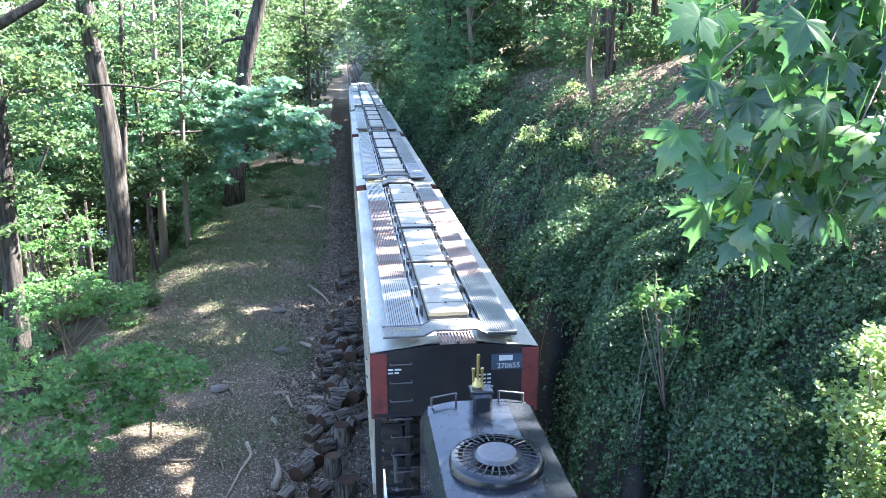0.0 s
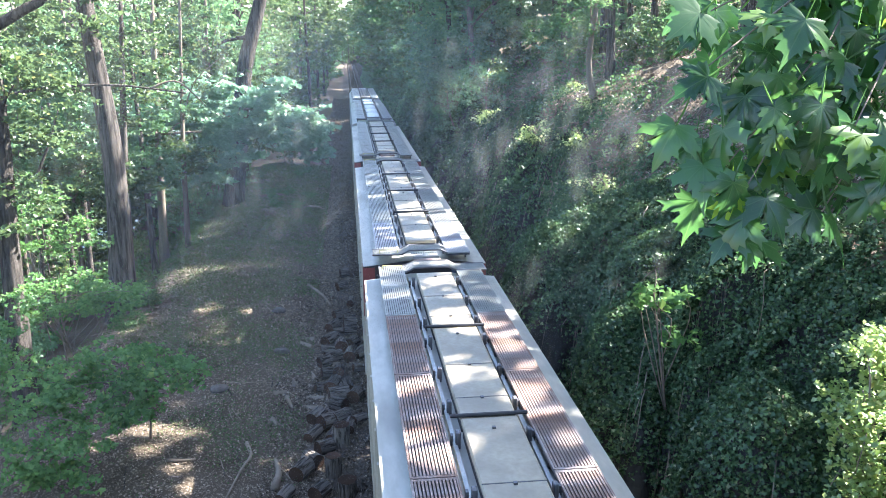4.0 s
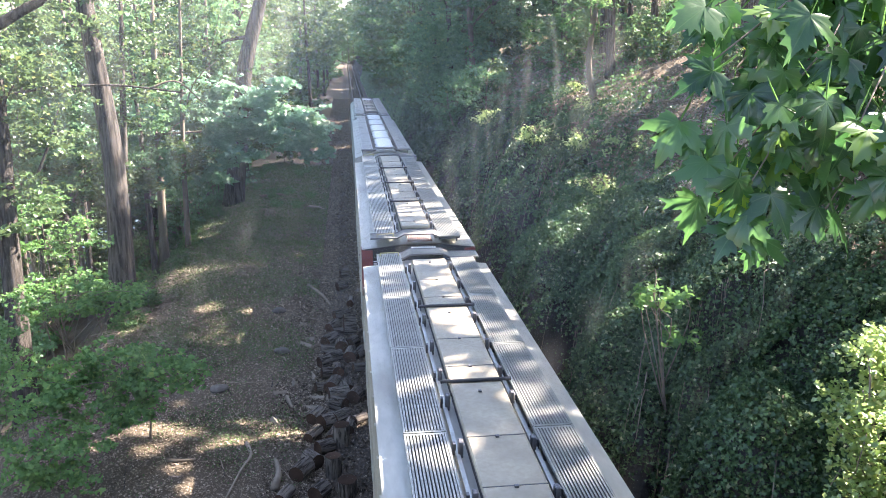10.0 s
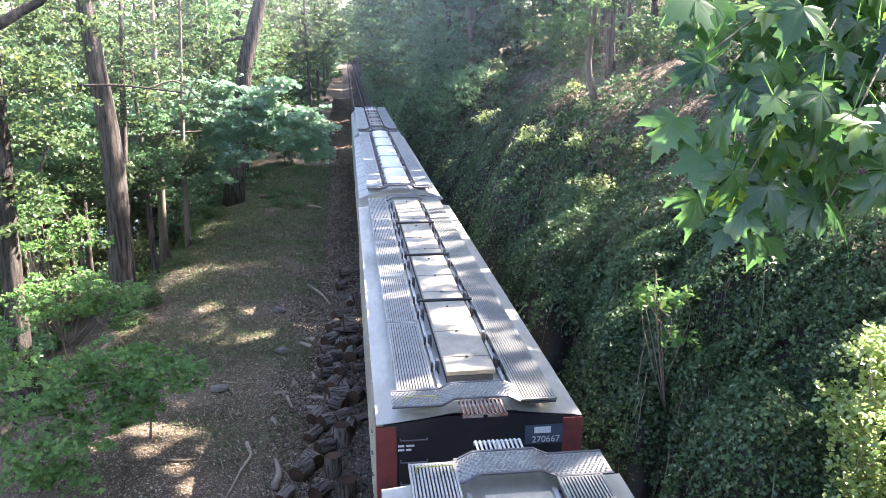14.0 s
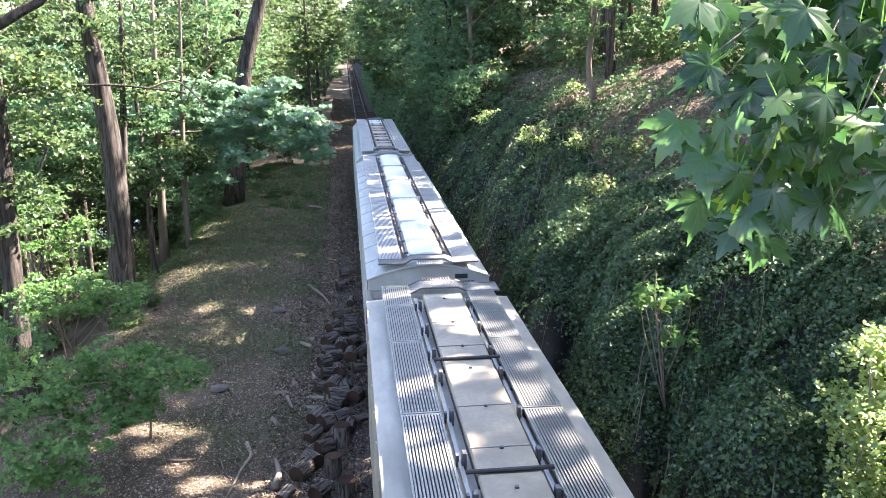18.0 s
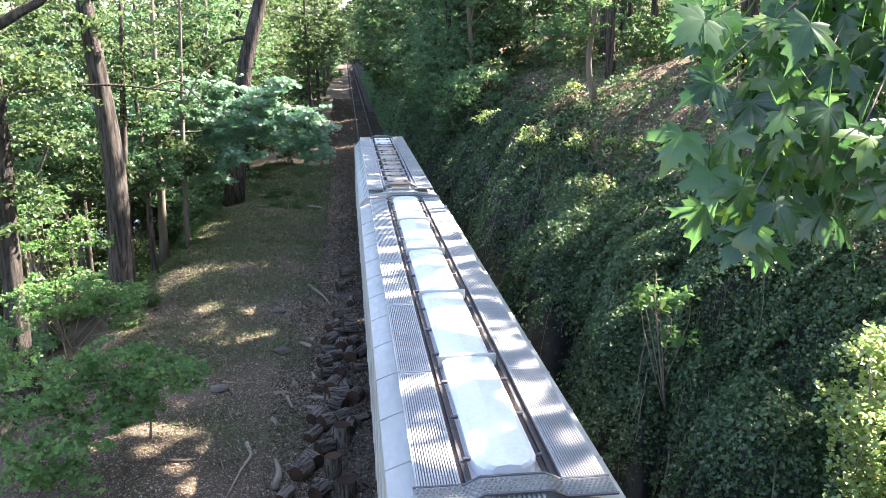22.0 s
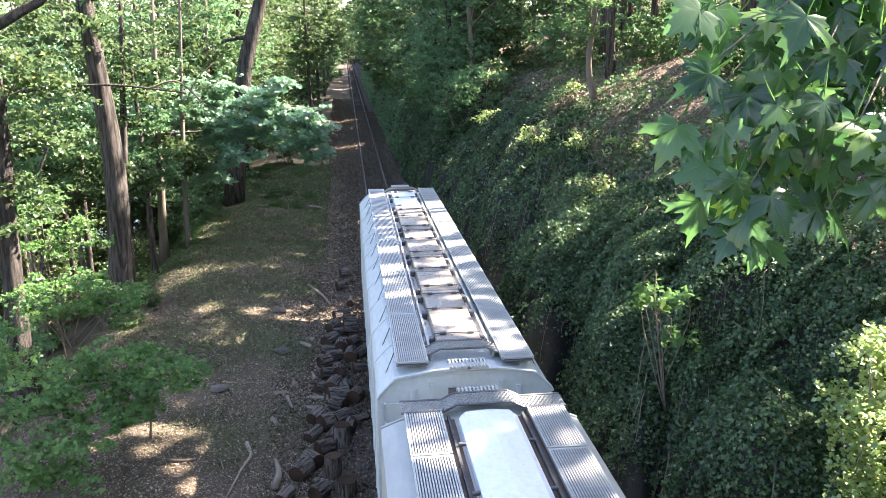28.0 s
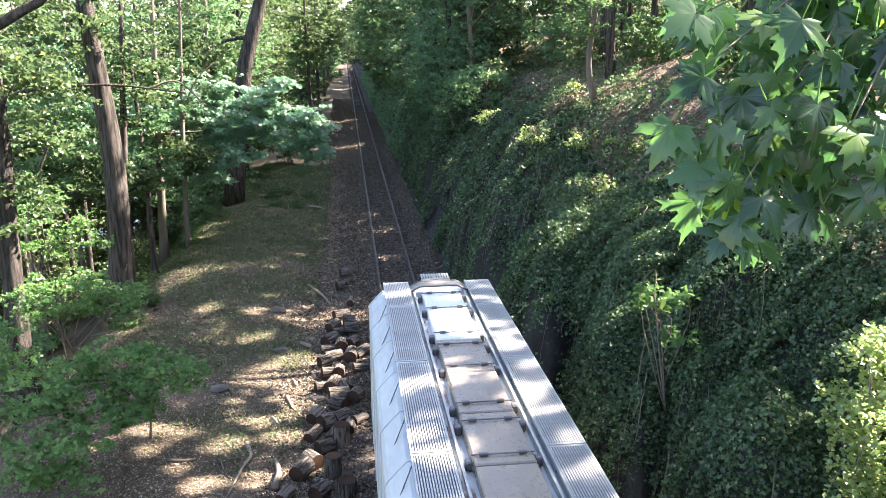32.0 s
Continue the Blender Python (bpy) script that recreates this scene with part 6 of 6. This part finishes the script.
# ---- the near maple branch ----
def maple_leaf_mesh(seed):
    """A five-lobed leaf with toothed tips, folded along its veins and drooping at its rim, on a thin stalk."""
    g = random.Random(seed)
    outline = [(0.0, -0.02), (0.12, -0.11), (0.31, -0.17), (0.28, -0.09), (0.40, -0.05), (0.35, 0.03), (0.45, 0.09), (0.62, 0.13), (0.5, 0.19), (0.56, 0.33), (0.42, 0.27),
               (0.31, 0.28), (0.24, 0.25), (0.22, 0.31), (0.29, 0.43), (0.18, 0.43), (0.2, 0.58), (0.11, 0.55), (0.05, 0.66), (0.0, 0.82)]
    pts = outline + [(-x, y) for x, y in reversed(outline[1:-1])]
    pts = [(x * (1 + g.uniform(-0.08, 0.08)), y * (1 + g.uniform(-0.08, 0.08))) for x, y in pts]
    bm = bmesh.new()
    droop, fold, curl = g.uniform(0.12, 0.5), g.uniform(0.006, 0.03), g.uniform(-0.3, 0.3)

    def at(x, y):
        r = math.hypot(x, y)
        vein = abs(math.sin(4.05 * math.atan2(x, y + 0.001)))
        return bm.verts.new((x, y, 0.02 - droop * r * r + fold * vein * min(1, r * 2.5) + curl * x * y))
    mid = at(0, 0.02)
    rings = [[at(x * f, 0.02 + (y - 0.02) * f) for x, y in pts] for f in (0.42, 0.75, 1.0)]
    n = len(pts)
    for k in range(n):
        bm.faces.new((mid, rings[0][k], rings[0][(k + 1) % n]))
        for a, b in zip(rings, rings[1:]):
            bm.faces.new((a[k], b[k], b[(k + 1) % n], a[(k + 1) % n]))
    for x in (-0.012, 0.012):
        foot = [bm.verts.new(q) for q in ((x, 0.0, 0.02), (-x, 0.0, 0.014), (-x * 0.8, -0.3, 0.06), (0.02, -0.6, 0.2))]
        bm.faces.new(foot)
    me = bpy.data.meshes.new("leaf")
    bm.to_mesh(me)
    bm.free()
    me.materials.append(MAPLE)
    me.polygons.foreach_set("use_smooth", np.ones(len(me.polygons), bool))
    return me


BRANCH_AT = (1.75, 2.15, 10.5)


def maple_branch():
    branch = new("maple_branch")
    branch.location = BRANCH_AT
    tagged(branch, "drooping maple branch with large lobed green leaves close by", "branch")
    base = Vector(BRANCH_AT)
    meshes = [maple_leaf_mesh(500 + i) for i in range(7)]
    g = random.Random(29)
    tips = [(0.80, 1.72, 10.1), (0.80, 1.75, 9.99), (0.86, 1.7, 9.88), (0.89, 1.66, 9.83), (0.96, 1.75, 9.78), (1.06, 1.8, 9.74), (1.13, 1.72, 9.76), (0.98, 1.85, 9.9), (1.17, 1.8, 9.88), (1.24, 1.78, 9.92),
            (1.46, 1.75, 9.78), (0.81, 1.75, 10.22), (0.93, 1.8, 10.17), (1.08, 1.75, 10.1), (1.23, 1.7, 10.04), (1.04, 1.9, 10.28), (1.21, 1.85, 10.25), (1.36, 1.7, 10.12), (1.41, 1.8, 9.95), (1.11, 1.62, 9.98)]
    for tip in tips:
        end = Vector(tip)
        half = base.lerp(end, 0.5) + Vector((g.uniform(-0.05, 0.05), g.uniform(-0.05, 0.05), 0.08))
        pts = [Vector(p) - base for p in smooth_points([base, half, end], 10)]
        vs, fs = tube(pts, [0.0045 - 0.0003 * i for i in range(10)], 6)
        link_mesh("twig", vs, fs, BARK2, branch, True)
        for i in range(3, 10):
            for _ in range(2 if i > 4 else 1):
                size = g.uniform(0.095, 0.15)
                tip_way = Vector((g.gauss(-0.35, 0.45), g.gauss(-0.25, 0.3), g.gauss(-0.7, 0.3))).normalized()
                nor = Vector((g.gauss(-0.1, 0.35), g.gauss(-0.55, 0.3), g.uniform(0.35, 0.9)))
                nor = (nor - tip_way * nor.dot(tip_way)).normalized()
                p = pts[i] + tip_way * size * 0.5 + Vector((g.gauss(0, 0.045), g.gauss(0, 0.06), g.gauss(0, 0.035)))
                leaf = new("leaf", g.choice(meshes))
                leaf.parent = branch
                leaf.matrix_basis = Matrix.Translation(p) @ Matrix((tip_way.cross(nor), tip_way, nor)).transposed().to_4x4() @ Matrix.Scale(size, 4)
    return branch


MAPLE_BRANCH = maple_branch()
# its bough and the maple that bears it, beside the bridge
vs, fs = tube([Vector(q) - Vector(BRANCH_AT) for q in smooth_points([BRANCH_AT, (3.3, 1.8, 10.65), (5.0, 1.3, 10.6), (6.45, 0.8, 10.3)], 9)], [0.012 + 0.006 * i for i in range(9)], 8, 0.05)
link_mesh("bough", vs, fs, BARK2, MAPLE_BRANCH, True)
# the crowns stay out of view and are widened to shade the lower bank
tree("maple on the bank beside the bridge, its unseen crown widened for shade", [(6.6, 0.8, gz(6.6, 0.8)), (6.6, 0.8, 7), (6.5, 0.8, 10.4), (6.5, 0.9, 14)], 0.2, 0.08,
     [((6.6, 2.4, 14.2), (3.2, 4.0, 1.6), 105, 44, 0.9), ((8.2, 9.0, 14.4), (3.2, 4.4, 1.4), 105, 44, 0.9)], 0.17, LEAF_B, BARK2, seed=333, limbs=16, lobed=True, sunny=True)


# ---- unseen behind: the road bridge that the line runs under, and woods, added to block sky light ----
def road_bridge():
    bridge = new("bridge")
    tagged(bridge, "plain concrete road bridge over the line, unseen, added to block sky light", "bridge", kind="structure")
    bm = bmesh.new()
    box(bm, -22, 24, -7.5, -0.5, 7.75, 8.5, 0.05)
    part("deck", bm, CONCRETE, bridge)
    bm = bmesh.new()
    box(bm, -22, 24, -7.5, -7.15, 8.5, 9.5, 0.03)
    part("parapet", bm, CONCRETE, bridge)
    for x0, x1 in ((-4.4, -3.2), (6.2, 7.4)):
        bm = bmesh.new()
        box(bm, x0, x1, -7.3, -0.8, -0.6, 7.75, 0.05)
        part("abutment", bm, CONCRETE, bridge)


road_bridge()
# unseen trees added to cut the low sky light from behind
g_rear = random.Random(97)
for x, y in scatter(98, 7, (9.5, 30), (-40, -11), 5.0) + scatter(99, 7, (-26, -7), (-40, -11), 5.0):
    sky_block_tree = copy_thing(right_protos[g_rear.randrange(3)], Matrix.Translation((x, y, gz(x, y) - 0.2)) @ Matrix.Rotation(g_rear.uniform(0, 6.28), 4, "Z") @ Matrix.Scale(g_rear.uniform(1.2, 1.5), 4))
    tagged(sky_block_tree, "leafy green tree added unseen behind the road bridge to block sky light", group="woods behind the bridge")


# ---- exhaust smoke left hanging in the cutting ----
def smoke_veil(width, height, seed):
    """One rippled sheet of thin smoke across the cutting."""
    g = random.Random(seed)
    nx, nz = 150, 24
    ph = [g.uniform(0, 6.28) for _ in range(3)]
    xs, zs = np.meshgrid(np.linspace(-width / 2, width / 2, nx), np.linspace(0, height, nz))
    ys = 0.16 * np.sin(xs * 7 + ph[0] + 0.8 * np.sin(zs * 1.3)) + 0.35 * np.sin(xs * 0.7 + zs * 0.4 + ph[1])
    v = np.stack([xs.ravel(), ys.ravel(), zs.ravel()], 1)
    iz, jx = np.meshgrid(np.arange(nz - 1), np.arange(nx - 1), indexing="ij")
    q = (iz * nx + jx).ravel()
    me = fast_mesh("exhaust_smoke", v, np.stack([q, q + 1, q + 1 + nx, q + nx], 1).ravel(), 4, SMOKE)
    me.polygons.foreach_set("use_smooth", np.ones(len(me.polygons), bool))
    ob = new("exhaust_smoke", me)
    return tagged(ob, "thin drifting blue-grey exhaust smoke in sunbeams", "smoke", "exhaust smoke")


SMOKE_VEILS = [(smoke_veil(36, 18, 600 + i), y) for i, y in enumerate((13.0, 19.5, 28.0, 38.0, 50.0, 66.0))]


# ---- what moves ----
def motions():
    times = [0.0, 1.0] + [2.0 * k for k in range(1, 16)] + [31.0, 32.0]
    for car, y0 in CARS:
        walk(car, [(t, pose(TRACK_X, y0 + train_shift(t), 0)) for t in times])
    walk(LOCO, [(t, pose(TRACK_X, 13.6 + train_shift(t), 0)) for t in times])
    # smoke drifts down the cutting after the engine, then lifts and thins away
    for i, (veil, y) in enumerate(SMOKE_VEILS):
        drift = [(0.0, 96, 0), (1.2, 60, 0), (2.4, 22, 0), (3.6, 5, 0), (6.0, 0, 0.5), (9.0, -1, 3.2), (13.0, -2, 8.0), (17.0, -3, 13.5), (21.0, -4, 20), (25.0, -5, 25), (32.0, -6, 31)]
        walk(veil, [(t, pose(1 + 0.15 * t + i % 2, y + dy, -3.5 + dz)) for t, dy, dz in drift])
    # the near branch sways in light air
    g = random.Random(77)
    rows = [(float(t), pose(*BRANCH_AT, g.gauss(0, 0.7), g.gauss(0, 0.9), g.gauss(0, 0.8))) for t in range(33)]
    walk(MAPLE_BRANCH, rows)
    # wheels roll: one row each fifth of a second
    for ws, y in WHEELSETS:
        rows = []
        for k in range(0, 161):
            t = 0.2 * k
            rows.append((t, Matrix.Translation((0, y, 0.46)) @ Matrix.Rotation(-train_shift(t) / 0.46, 4, "X")))
        walk(ws, rows)


motions()
